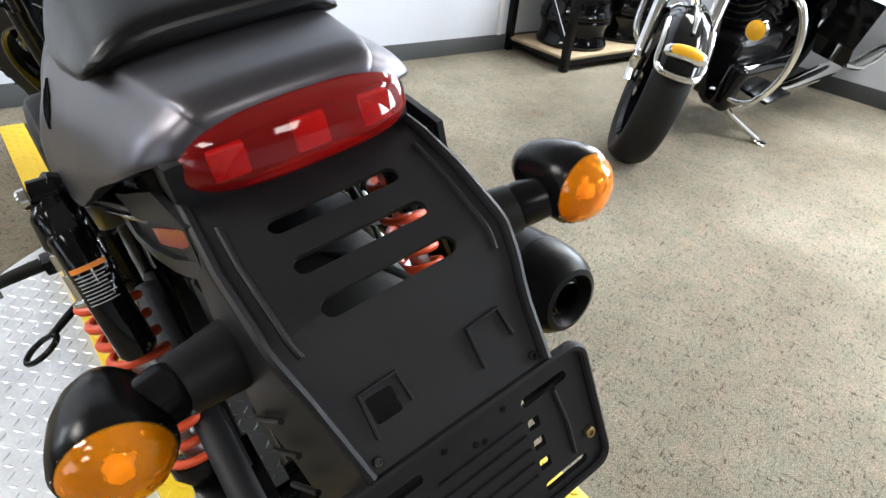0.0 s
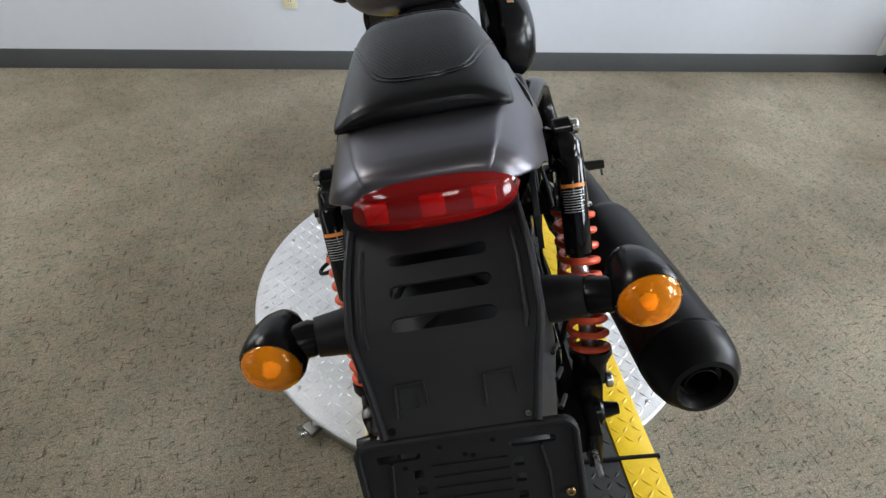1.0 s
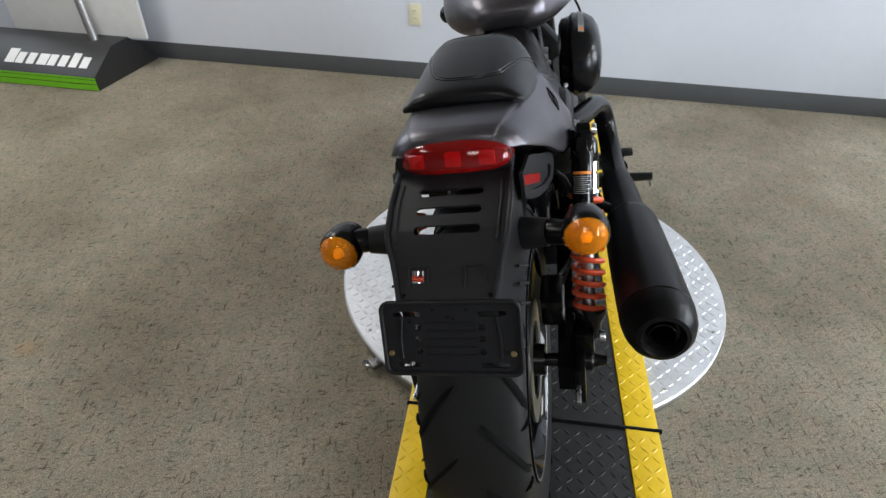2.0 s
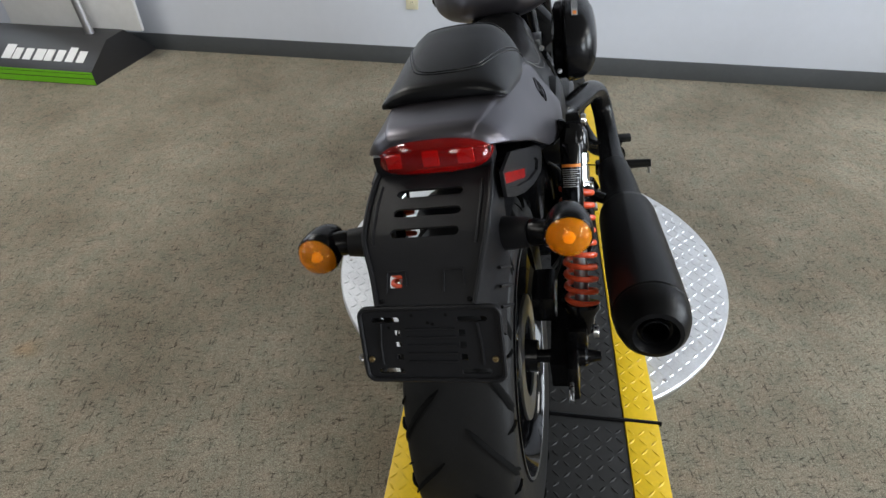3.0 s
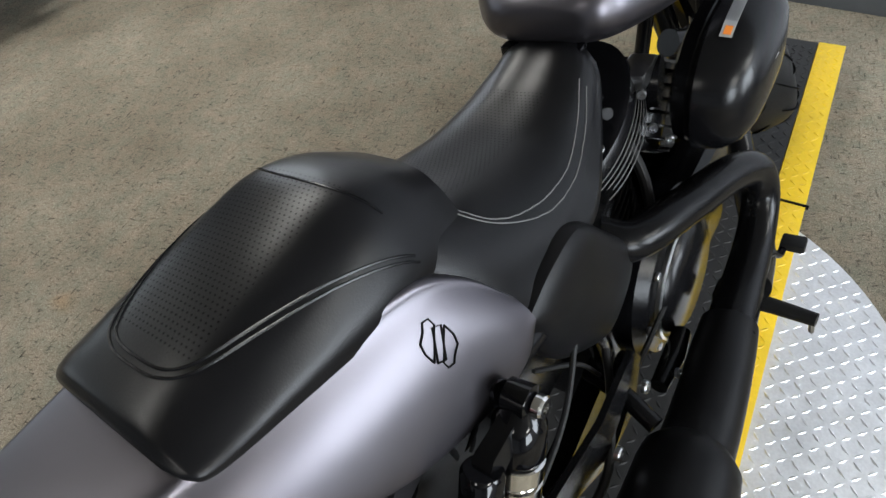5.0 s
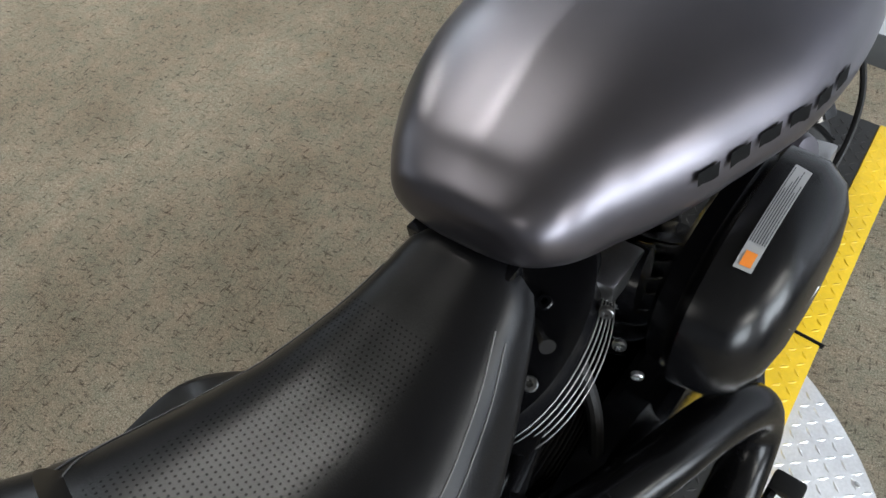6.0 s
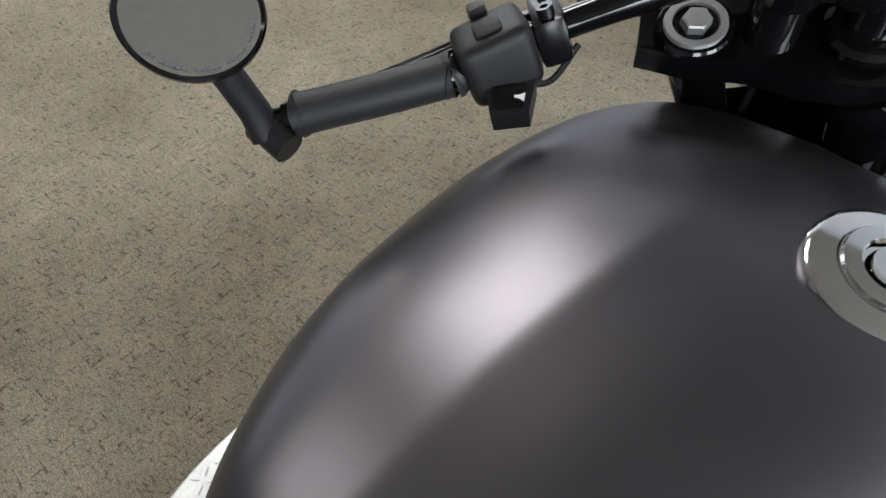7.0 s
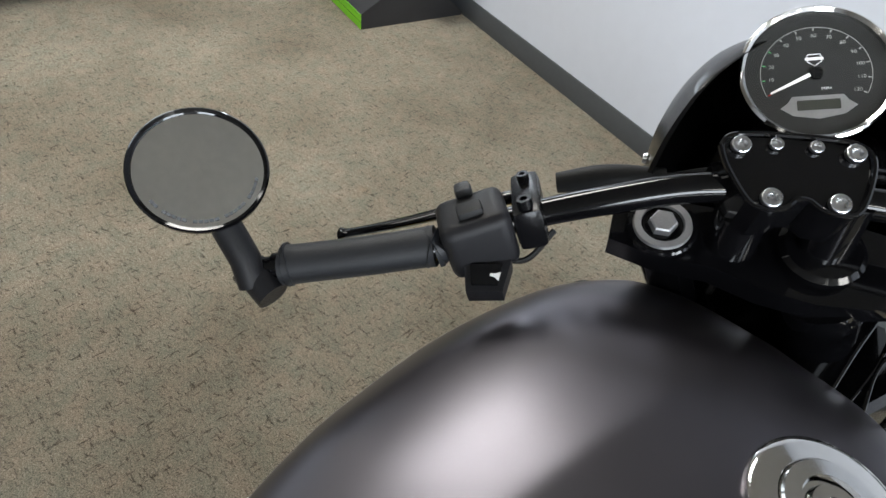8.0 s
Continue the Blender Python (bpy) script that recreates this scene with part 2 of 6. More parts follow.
def loft(rings, closed=True, caps=True, bm=None):
    bm = bm or bmesh.new()
    vs = [[bm.verts.new(p) for p in r] for r in rings]
    n = len(vs[0])
    for a, b in zip(vs, vs[1:]):
        for i in range(n if closed else n - 1):
            j = (i + 1) % n
            bm.faces.new((a[i], a[j], b[j], b[i]))
    if caps and closed:
        bm.faces.new(vs[0])
        bm.faces.new(vs[-1])
    return bm


def frame_of(d, up=(0, 0, 1)):
    d = Vector(d).normalized()
    u = Vector(up)
    if abs(d.dot(u)) > 0.95:
        u = Vector((0, 1, 0))
    x = d.cross(u).normalized()
    return x, x.cross(d).normalized(), d


def tube(points, r, n=12, smooth=0, bm=None, caps=True, flat=1.0):
    """A round bar along points; r is a number or one for each point."""
    rs = list(r) if hasattr(r, "__len__") else [r] * len(points)
    rows = [(*p, q) for p, q in zip(points, rs)]
    if smooth:
        rows = spline(rows, smooth)
    rows = [[float(v) for v in q] for q in rows]
    pts = [Vector(q[:3]) for q in rows]
    rings, u = [], None
    for i, p in enumerate(pts):
        d = (pts[min(i + 1, len(pts) - 1)] - pts[max(i - 1, 0)]).normalized()
        if u is None:
            x, u, _ = frame_of(d)
        else:
            u = (u - d * u.dot(d)).normalized()
            x = d.cross(u)
        rings.append([p + rows[i][3] * (x * math.cos(2 * math.pi * k / n) + u * math.sin(2 * math.pi * k / n) * flat) for k in range(n)])
    return loft(rings, True, caps, bm)


def lathe(profile, axis_from, axis_to, n=32, bm=None, caps=True):
    """Rows of (distance along, radius) turned about the line from axis_from to axis_to."""
    a, b = Vector(axis_from), Vector(axis_to)
    x, y, d = frame_of(b - a)
    rings = [[a + d * s + max(r, 1e-5) * (x * math.cos(2 * math.pi * k / n) + y * math.sin(2 * math.pi * k / n)) for k in range(n)] for s, r in profile]
    return loft(rings, True, caps, bm)


def bolt(name, p, d, r, parent, mat=None):
    p, d = Vector(p), Vector(d).normalized()
    return part(name, lathe([(0, r), (r * 0.6, r), (r * 0.8, r * 0.85), (r * 0.8, r * 0.45), (r * 0.4, r * 0.4)], p, p + d, 12), mat or BOLT, parent)



def plate(outer, holes, thick, place, cuts=()):
    """A flat outline with holes, given depth and laid by place(u, v, w) into space."""
    bm = bmesh.new()
    for loop in [outer] + list(holes):
        vs = [bm.verts.new((u, v, 0)) for u, v in loop]
        for a, b in zip(vs, vs[1:] + vs[:1]):
            bm.edges.new((a, b))
    bmesh.ops.triangle_fill(bm, use_beauty=True, use_dissolve=False, edges=list(bm.edges), normal=(0, 0, 1))
    for axis, at in cuts:
        no = (1, 0, 0) if axis == "u" else (0, 1, 0)
        bmesh.ops.bisect_plane(bm, geom=list(bm.verts) + list(bm.edges) + list(bm.faces), plane_co=Vector(no) * at, plane_no=no)
    out = bmesh.ops.extrude_face_region(bm, geom=list(bm.faces))
    for v in [g for g in out["geom"] if isinstance(g, bmesh.types.BMVert)]:
        v.co.z -= thick
    for v in bm.verts:
        v.co = Vector(place(v.co.x, v.co.y, v.co.z))
    return bm


def round_rect(u0, v0, u1, v1, r, n=5):
    out = []
    for cx, cy, a0 in ((u1 - r, v1 - r, 0), (u0 + r, v1 - r, 90), (u0 + r, v0 + r, 180), (u1 - r, v0 + r, 270)):
        for k in range(n + 1):
            a = radians(a0 + 90 * k / n)
            out.append((cx + r * math.cos(a), cy + r * math.sin(a)))
    return out


def along(profile, v):
    """The point and direction at length v down a polyline of (y, z)."""
    for (y0, z0), (y1, z1) in zip(profile, profile[1:]):
        d = math.hypot(y1 - y0, z1 - z0)
        if v <= d or (y1, z1) == profile[-1]:
            return y0 + (y1 - y0) * v / d, z0 + (z1 - z0) * v / d, (y1 - y0) / d, (z1 - z0) / d
        v -= d


def sections(keys, n, half, closed_bottom=True, m=14):
    """Loft of mirrored cross-sections: half(*row) gives (x, z) from the top centre to the bottom."""
    rings = []
    for row in spline(keys, n):
        pts = spline(half(*row[1:]), m)
        pts[0][0] = 0.0
        ring = [(x, row[0], z) for x, z in pts] + [(-x, row[0], z) for x, z in pts[:0:-1]]
        rings.append(ring)
    return loft(rings)


def surface_z(keys, half, x, y):
    """Height of such a body above the point x, y."""
    k = spline(keys, 200)
    row = k[np.argmin(abs(k[:, 0] - y))]
    p = spline(half(*row[1:]), 40)
    p = p[: np.argmax(p[:, 0]) + 1]
    return float(np.interp(abs(x), p[:, 0], p[:, 1]))


def treads(name, x0, y0, x1, y1, z, inside, mat, parent, step=0.0245, size=0.0118, high=0.0018):
    """Raised lozenges of tread plate, each turned across its neighbour, as one piece of stuff."""
    verts, faces = [], []
    for i in range(int((x1 - x0) / step) + 1):
        for j in range(int((y1 - y0) / step) + 1):
            x, y = x0 + i * step, y0 + j * step
            if not inside(x, y):
                continue
            a = radians(45 if (i + j) % 2 else -45)
            c, s_, b = math.cos(a), math.sin(a), len(verts)
            for u, v, w in ((-size, 0, 0), (0, -size * 0.3, 0), (size, 0, 0), (0, size * 0.3, 0), (-size * 0.45, 0, high), (size * 0.45, 0, high)):
                verts.append((x + u * c - v * s_, y + u * s_ + v * c, z + w))
            for f in ((0, 1, 4), (1, 5, 4), (1, 2, 5), (2, 3, 5), (3, 4, 5), (3, 0, 4)):
                faces.append([b + q for q in f])
    me = bpy.data.meshes.new(name)
    me.from_pydata(verts, [], faces)
    me.materials.append(mat)
    ob = new(name, me)
    ob.parent = parent
    return tagged(ob, "raised lozenge treads of the plate", kind="stuff")


# ---- the setting ----
WALL_TURN = radians(-2.74)
ROOM = Matrix.Translation((0, 3.012, 0)) @ Matrix.Rotation(WALL_TURN, 4, "Z")  # x along the back wall, y out of the room


def setting(name, bm, mat, label, category, m=None, sharp=35):
    ob = part(name, bm, mat, None, "", sharp)
    if m is not None:
        ob.matrix_world = m
    return tagged(ob, label, category, kind="structure")


setting("floor", box((-8.0, -8.0, -0.1), (4.7, 0.2, 0)), CARPET, "beige grey flecked loop carpet with faint stains", "floor", ROOM)
TOP = 2.75


def wall_with_openings(lo, hi, openings, thick, along_x, at):
    """A wall slab from lo to hi along its length, with openings (from, to, sill, head) right through it."""
    bm = bmesh.new()

    def slab(a, b, z0, z1):
        if along_x:
            box((a, at, z0), (b, at + thick, z1), bm=bm)
        else:
            box((at, a, z0), (at + thick, b, z1), bm=bm)
    edge = lo
    for a, b, z0, z1 in openings:
        slab(edge, a, 0, TOP)
        slab(a, b, 0, z0)
        slab(a, b, z1, TOP)
        edge = b
    slab(edge, hi, 0, TOP)
    return bm


NORTH = [(-3.75, -3.15, 0.95, 2.3), (-2.85, -2.25, 0.95, 2.3)]
EAST = [(-5.3, -3.4, 0.9, 2.5), (-2.25, -0.35, 0.9, 2.5)]
WEST = [(-6.6, -4.2, 0.9, 2.5), (-3.6, -1.2, 0.9, 2.5)]
setting("wall_north", wall_with_openings(-8.0, 4.55, NORTH, 0.15, True, 0.0), WALLPAINT, "pale blue grey painted showroom wall", "wall", ROOM)
setting("wall_east", wall_with_openings(-8.0, 0.15, EAST, 0.15, False, 4.55), WALLPAINT, "pale grey painted side wall", "wall", ROOM)
setting("wall_west", wall_with_openings(-8.0, 0.15, WEST, 0.15, False, -8.15), WALLPAINT, "pale grey painted side wall", "wall", ROOM)


def window(number, a, b, z0, z1, along_x, at, lamp, watts, colour):
    """Frame in an opening, and the daylight that comes in through it."""
    def bar(a0, a1, y0, y1):
        return box((a0, at + 0.04, y0), (a1, at + 0.09, y1), 0.003) if along_x else box((at + 0.04, a0, y0), (at + 0.09, a1, y1), 0.003)
    w = empty("window_%d" % number, ROOM, "white framed showroom window", "window", kind="structure")
    for q in ((a, b, z0, z0 + 0.05), (a, b, z1 - 0.05, z1), (a, a + 0.05, z0 + 0.05, z1 - 0.05), (b - 0.05, b, z0 + 0.05, z1 - 0.05)):
        part("window_frame", bar(*q), WHITE, w)
    area_lamp("window_light", ROOM @ lamp, z1 - z0 - 0.12, b - a - 0.12, watts, colour)


SKYLIGHT = (0.84, 0.92, 1.0)
for k, (a, b, z0, z1) in enumerate(NORTH):
    window(1 + k, a, b, z0, z1, True, 0.0, pose((a + b) / 2, 0.03, (z0 + z1) / 2, 90, 0, 0) @ pose(0, 0, 0, 180, 0, 90), 22, SKYLIGHT)
for k, (a, b, z0, z1) in enumerate(EAST):
    window(3 + k, a, b, z0, z1, False, 4.55, pose(4.58, (a + b) / 2, (z0 + z1) / 2, 0, 90, 0), 185, SKYLIGHT)
for k, (a, b, z0, z1) in enumerate(WEST):
    window(5 + k, a, b, z0, z1, False, -8.15, pose(-8.03, (a + b) / 2, (z0 + z1) / 2, 0, -90, 0), 24, SKYLIGHT)
setting("wall_south", box((-8.15, -8.15, 0), (4.7, -8.0, TOP)), FARWALL, "grey painted wall", "wall", ROOM)
setting("ceiling", box((-8.15, -8.15, TOP), (4.7, 0.15, TOP + 0.1)), CEILING, "dark grey ceiling", "ceiling", ROOM)
setting("baseboard", box((-7.99, -0.008, 0.0), (4.54, 0.0, 0.1), 0.002), VINYL, "dark grey vinyl baseboard along the back wall", "baseboard", ROOM)
setting("baseboard", box((4.542, -7.9, 0.0), (4.55, -0.01, 0.1), 0.002), VINYL, "dark grey vinyl baseboard along the side wall", "baseboard", ROOM)
setting("trim", box((2.97, -0.02, 0.1), (3.0, 0.0, TOP), 0.003), WHITE, "narrow white trim strip on the wall", "trim", ROOM)

# first three, right pair and rear, are added fill with no known fixture
LAMPS = [(3.6, -1.1, 46), (3.6, -3.3, 60), (0.5, -5.2, 22), (-1.65, -1.14, 61), (-1.7, -3.3, 26), (-4.3, -2.4, 12)]
for x, y, watts in LAMPS:
    fix = empty("ceiling_or_fill_light", ROOM @ pose(x, y, TOP), "long white ceiling light fixture out of view, some only added fill", "ceiling light", "ceiling lights")
    part("housing", box((-0.34, -0.6, -0.05), (0.34, 0.6, 0.0), 0.01), WHITE, fix)
    area_lamp("tube_or_fill_light", ROOM @ pose(x, y, TOP - 0.065), 0.58, 1.1, watts, (1.0, 0.98, 0.93))
# ---- turntable and wheel ramp ----
CX, CY, CR = 0.498, 1.192, 0.605
table = empty("turntable", pose(CX, CY, 0), "round bare aluminium diamond-plate turntable on the carpet", "turntable")
part("skirt", lathe([(0.0, 0.589), (0.012, 0.59), (0.05, 0.592), (0.05, 0.5)], (0, 0, 0), (0, 0, 1), 96), STEEL, table)
part("disc", lathe([(0.05, 0.4), (0.05, 0.602), (0.056, CR), (0.066, CR), (0.07, CR - 0.004), (0.07, 0.0)], (0, 0, 0), (0, 0, 1), 120), PLATE, table)
treads("tread", -CR, -CR, CR, CR, 0.0701, lambda x, y: math.hypot(x, y) < CR - 0.016 and abs(x) > 0.3, PLATE, table)
latch = part("latch", box((-0.024, -0.022, 0.02), (0.018, 0.014, 0.036), 0.006, pose(-0.418, -0.43, 0, 0, 0, 45), seg=3), WORN, table, "dull metal latch on the turntable rim")
part("latch_lug", lathe([(0, 0.009), (0.012, 0.0085), (0.016, 0.005), (0.017, 0.0)], (-0.41, -0.436, 0.036), (-0.442, -0.458, 0.5), 16), ALLOY, latch)
part("latch_pin", tube([(-0.422, -0.448, 0.03), (-0.444, -0.45, 0.026), (-0.456, -0.433, 0.018), (-0.452, -0.418, 0.012)], 0.0045, 8, 12), BOLT, latch)
for a in range(0, 360, 30):
    p = Vector((0.575 * math.cos(radians(a + 8)), 0.575 * math.sin(radians(a + 8)), 0.07))
    if abs(p.x) > 0.32:
        part("rivet", lathe([(0, 0.006), (0.002, 0.005), (0.003, 0.0)], p, p + Vector((0, 0, 1)), 10), STEEL, table)

ramp = empty("wheel_ramp", pose(0.5105, 0, 0.07, 0, 0, 0.35), "black diamond-plate ramp with yellow edge strips lying over the turntable", "ramp")
for y0, y1 in ((-0.1, 0.586), (0.592, 1.776), (1.782, 2.56)):
    part("deck", box((-0.222, y0, 0.002), (0.222, y1, 0.018), 0.002), BLACKPLATE, ramp)
    for s in (-1, 1):
        part("edge_strip", box((s * 0.262 - 0.039, y0, 0.002), (s * 0.262 + 0.039, y1, 0.021), 0.002), YELLOW, ramp, "worn yellow painted edge strip")
for y in (0.589, 1.779):
    part("hinge_rod", tube([(-0.305, y, 0.018), (0.308, y, 0.018)], 0.006, 8), SATIN, ramp)
treads("deck_tread", -0.21, -0.08, 0.21, 2.53, 0.0181, lambda x, y: abs(y - 0.589) > 0.018 and abs(y - 1.779) > 0.018, BLACKPLATE, ramp)
for s in (-1, 1):
    treads("strip_tread", s * 0.262 - 0.0285, -0.08, s * 0.262 + 0.03, 2.53, 0.0211, lambda x, y: abs(y - 0.589) > 0.018 and abs(y - 1.779) > 0.018, YELLOW, ramp)
for y in (-0.06, 2.5):
    part("foot_rail", box((-0.28, y - 0.02, -0.07), (0.28, y + 0.02, 0.002), 0.004), BLACKPLATE, ramp)

# ---- motorcycle ----
bike = empty("motorcycle", pose(0.4719, 0.4845, 0.0863, 0.154, -11.167, -2.479), "charcoal and black street motorcycle leaning on its side stand", "motorcycle")


def wheel(y, z, r, w, rim_r, spin, m0=None):
    """Tyre with near-black strips for groove shade, rim with a machined edge, split spokes and hub, round an axle along
    x.
    """
    m = (m0 or Matrix()) @ Matrix.Translation((0, y, z))
    prof = []
    for k in range(29):
        a = -1 + 2 * k / 28
        b = abs(a)
        x = w / 2 * math.copysign(min(1.0, math.sin(min(b, 0.8) / 0.8 * math.pi / 2) * 1.0) if b < 0.8 else 1.0 - (b - 0.8) * 0.45, a)
        rad = r - 0.034 * (b / 0.8) ** 2.2 if b < 0.8 else r - 0.034 - (b - 0.8) / 0.2 * (r - 0.034 - rim_r)
        prof.append((x, rad))
    bm = lathe(prof, (0, 0, 0), (1, 0, 0), 120, caps=False)
    t = part("tyre", bm, RUBBER, bike, "black rubber tyre with curved near-black strips painted in as tread groove shade")
    t.matrix_local = m
    # raised near-black strips on the tread: groove shade put into colour
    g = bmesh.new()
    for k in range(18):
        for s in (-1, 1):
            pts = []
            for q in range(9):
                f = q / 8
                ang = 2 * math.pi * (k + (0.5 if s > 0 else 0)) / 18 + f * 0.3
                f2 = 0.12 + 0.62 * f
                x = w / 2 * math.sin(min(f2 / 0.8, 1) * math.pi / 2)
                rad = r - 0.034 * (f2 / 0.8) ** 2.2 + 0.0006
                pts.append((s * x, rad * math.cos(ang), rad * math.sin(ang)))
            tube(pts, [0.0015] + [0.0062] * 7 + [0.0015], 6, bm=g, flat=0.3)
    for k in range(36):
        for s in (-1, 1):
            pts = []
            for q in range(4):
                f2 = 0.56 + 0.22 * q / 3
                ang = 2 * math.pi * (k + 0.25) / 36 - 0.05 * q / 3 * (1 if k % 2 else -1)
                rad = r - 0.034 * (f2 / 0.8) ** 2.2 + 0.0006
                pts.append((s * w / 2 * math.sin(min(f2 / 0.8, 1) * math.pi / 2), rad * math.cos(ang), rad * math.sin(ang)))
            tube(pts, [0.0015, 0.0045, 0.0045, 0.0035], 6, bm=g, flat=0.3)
    part("groove_shade", g, GROOVE, t, "near-black strips painted in as tread groove shade")
    rb = lathe([(-w * 0.46, rim_r + 0.002), (-w * 0.47, rim_r - 0.006), (-w * 0.42, rim_r - 0.014), (-w * 0.3, rim_r - 0.026), (w * 0.3, rim_r - 0.026), (w * 0.42, rim_r - 0.014), (w * 0.47, rim_r - 0.006), (w * 0.46, rim_r + 0.002)], (0, 0, 0), (1, 0, 0), 96, caps=False)
    rim = part("rim", rb, GLOSS, bike, "gloss black cast wheel rim")
    rim.matrix_local = m
    for s in (-1, 1):
        part("rim_edge", lathe([(s * w * 0.468, rim_r - 0.0065), (s * w * 0.476, rim_r - 0.005), (s * w * 0.476, rim_r - 0.0015), (s * w * 0.468, rim_r - 0.0065)], (0, 0, 0), (1, 0, 0), 96, caps=False), WORN, rim, "machined silver rim edge")
    for k in range(7):
        sp = bmesh.new()
        a = 2 * math.pi * (k + spin) / 7
        for s in (-1, 1):
            b = a + s * 0.24
            pa = lambda rr, an, x: (x, rr * math.cos(an), rr * math.sin(an))
            tube([pa(0.04, a, 0.0), pa(rim_r * 0.45, a + s * 0.03, 0.012), pa(rim_r * 0.75, (a + b) / 2, 0.018), pa(rim_r - 0.018, b, 0.02)], [0.017, 0.012, 0.0095, 0.014], 8, 14, bm=sp)
        part("spoke", sp, GLOSS, rim)
    part("hub", lathe([(-0.09, 0.012), (-0.09, 0.03), (-0.055, 0.034), (-0.05, 0.05), (0.05, 0.05), (0.055, 0.034), (0.09, 0.03), (0.09, 0.012)], (0, 0, 0), (1, 0, 0), 28), SATIN, rim)
    part("brake_disc", lathe([(0.068, 0.075), (0.068, 0.118), (0.073, 0.118), (0.073, 0.075), (0.068, 0.075)], (0, 0, 0), (1, 0, 0), 64, caps=False), STEEL, rim, "steel brake disc")
    return t


wheel(0, 0.312, 0.318, 0.165, 0.222, 0.2)


# fuel tank: y, half width, top, widest height, bottom
def tank_half(w, top, mid, low):
    out = []
    for f in (0, 0.015, 0.035, 0.06, 0.1, 0.16, 0.24, 0.33, 0.43, 0.53, 0.63, 0.72, 0.8, 0.87, 0.925, 0.965, 0.99):
        x = w * f
        c = math.sqrt(1 - f ** (2.7 + 1.3 * max(0.0, min(1.0, (0.15 - w) / 0.05))))
        soft = math.sqrt(x * x + 0.0001) - 0.01
        crease = 0.165 * soft * math.exp(-x / 0.055) * min(1.0, w / 0.1)
        out.append((x, mid + (top - mid) * c ** 0.95 - crease))
    for k in range(13):
        a = math.pi / 2 * (1 + k / 12)
        out.append((w * math.sin(a) ** 0.74 if k < 12 else 0.0, mid - (mid - low) * abs(math.cos(a)) ** 0.8))
    return out


TANK = [(0.592, 0.028, 0.77, 0.762, 0.752), (0.596, 0.05, 0.784, 0.762, 0.742), (0.61, 0.07, 0.8, 0.76, 0.73), (0.65, 0.094, 0.824, 0.758, 0.716), (0.74, 0.133, 0.852, 0.759, 0.706), (0.86, 0.159, 0.868, 0.76, 0.7), (0.97, 0.162, 0.864, 0.761, 0.7), (1.04, 0.147, 0.85, 0.762, 0.705), (1.085, 0.113, 0.828, 0.765, 0.715), (1.105, 0.064, 0.804, 0.77, 0.735), (1.112, 0.03, 0.788, 0.775, 0.765)]
tank_shell = sections(TANK, 80, tank_half, m=64)


TANK_Y = (0.6, 0.7, 0.85, 1.0, 1.1)
LEFT_SPREAD = (0.0103, 0.0067, 0.0107, 0.0086, 0.0055)
RIGHT_SPREAD = (0.0207, 0.018, 0.0075, 0.0029, 0.0019)
TANK_RISE = (0.0115, -0.0042, -0.0065, 0.0, 0.0)


def eased(y, values):
    """The value at y along the tank, rounded over its neighbours."""
    return float(np.mean([np.interp(y + d, TANK_Y, values) for d in np.linspace(-0.055, 0.055, 9)]))


def tank_warp(p):
    """The tank as it stands: ridge a little right of the middle, right shoulder higher and fuller."""
    x, y, z = p
    f = max(0.0, min(1.0, x / 0.15))
    z += 0.019 * f * f
    x *= 1 + (0.1 + 0.12 * max(0.0, min(1.0, (y - 0.66) / 0.16))) * f
    x += -0.003 + 0.013 * max(0.0, 1 - (x / 0.1) ** 2) + 0.012 * max(0.0, min(1.0, (0.76 - y) / 0.14))
    side = max(-1.0, min(1.0, (x - 0.01) / 0.1))
    spread = eased(y, LEFT_SPREAD if side < 0 else RIGHT_SPREAD)
    return Vector((x + side * spread - 0.001, y + 0.0147, z + 0.0033 + eased(y, TANK_RISE)))


for v in tank_shell.verts:
    v.co = tank_warp(v.co)
tank = part("fuel_tank", tank_shell, PAINT, bike, "satin charcoal metallic fuel tank", 50)
tank.matrix_local = pose(0.0066, 0.0015, 0.0208, 0.44, -0.58, 0.58)
capz = surface_z(TANK, tank_half, 0.092, 0.957)
cap_n = Vector((0.22, -0.06, 0.97)).normalized()
cap_o = tank_warp((0.092, 0.957, capz - 0.005))
cap = part("fuel_cap", lathe([(-0.016, 0.04), (0.002, 0.043), (0.005, 0.0436), (0.0085, 0.0428), (0.0105, 0.0405), (0.0108, 0.038), (0.0122, 0.03), (0.0125, 0.0285), (0.0115, 0.0275), (0.0115, 0.0)], cap_o, cap_o + cap_n, 56), CHROME, tank, "chrome fuel cap with a key lock")
part("cap_ring", lathe([(0.012, 0.0275), (0.0155, 0.0265), (0.016, 0.018), (0.013, 0.0165)], cap_o, cap_o + cap_n, 48, caps=False), CHROME, cap)
part("lock_cover", lathe([(0.0125, 0.0), (0.0125, 0.0135), (0.0165, 0.0125), (0.0165, 0.006), (0.014, 0.005), (0.014, 0.0)], cap_o, cap_o + cap_n, 32), CHROME, cap)
part("tank_rear_bracket", box((-0.045, 0.602, 0.75), (0.065, 0.622, 0.772), 0.004), GLOSS, bike)
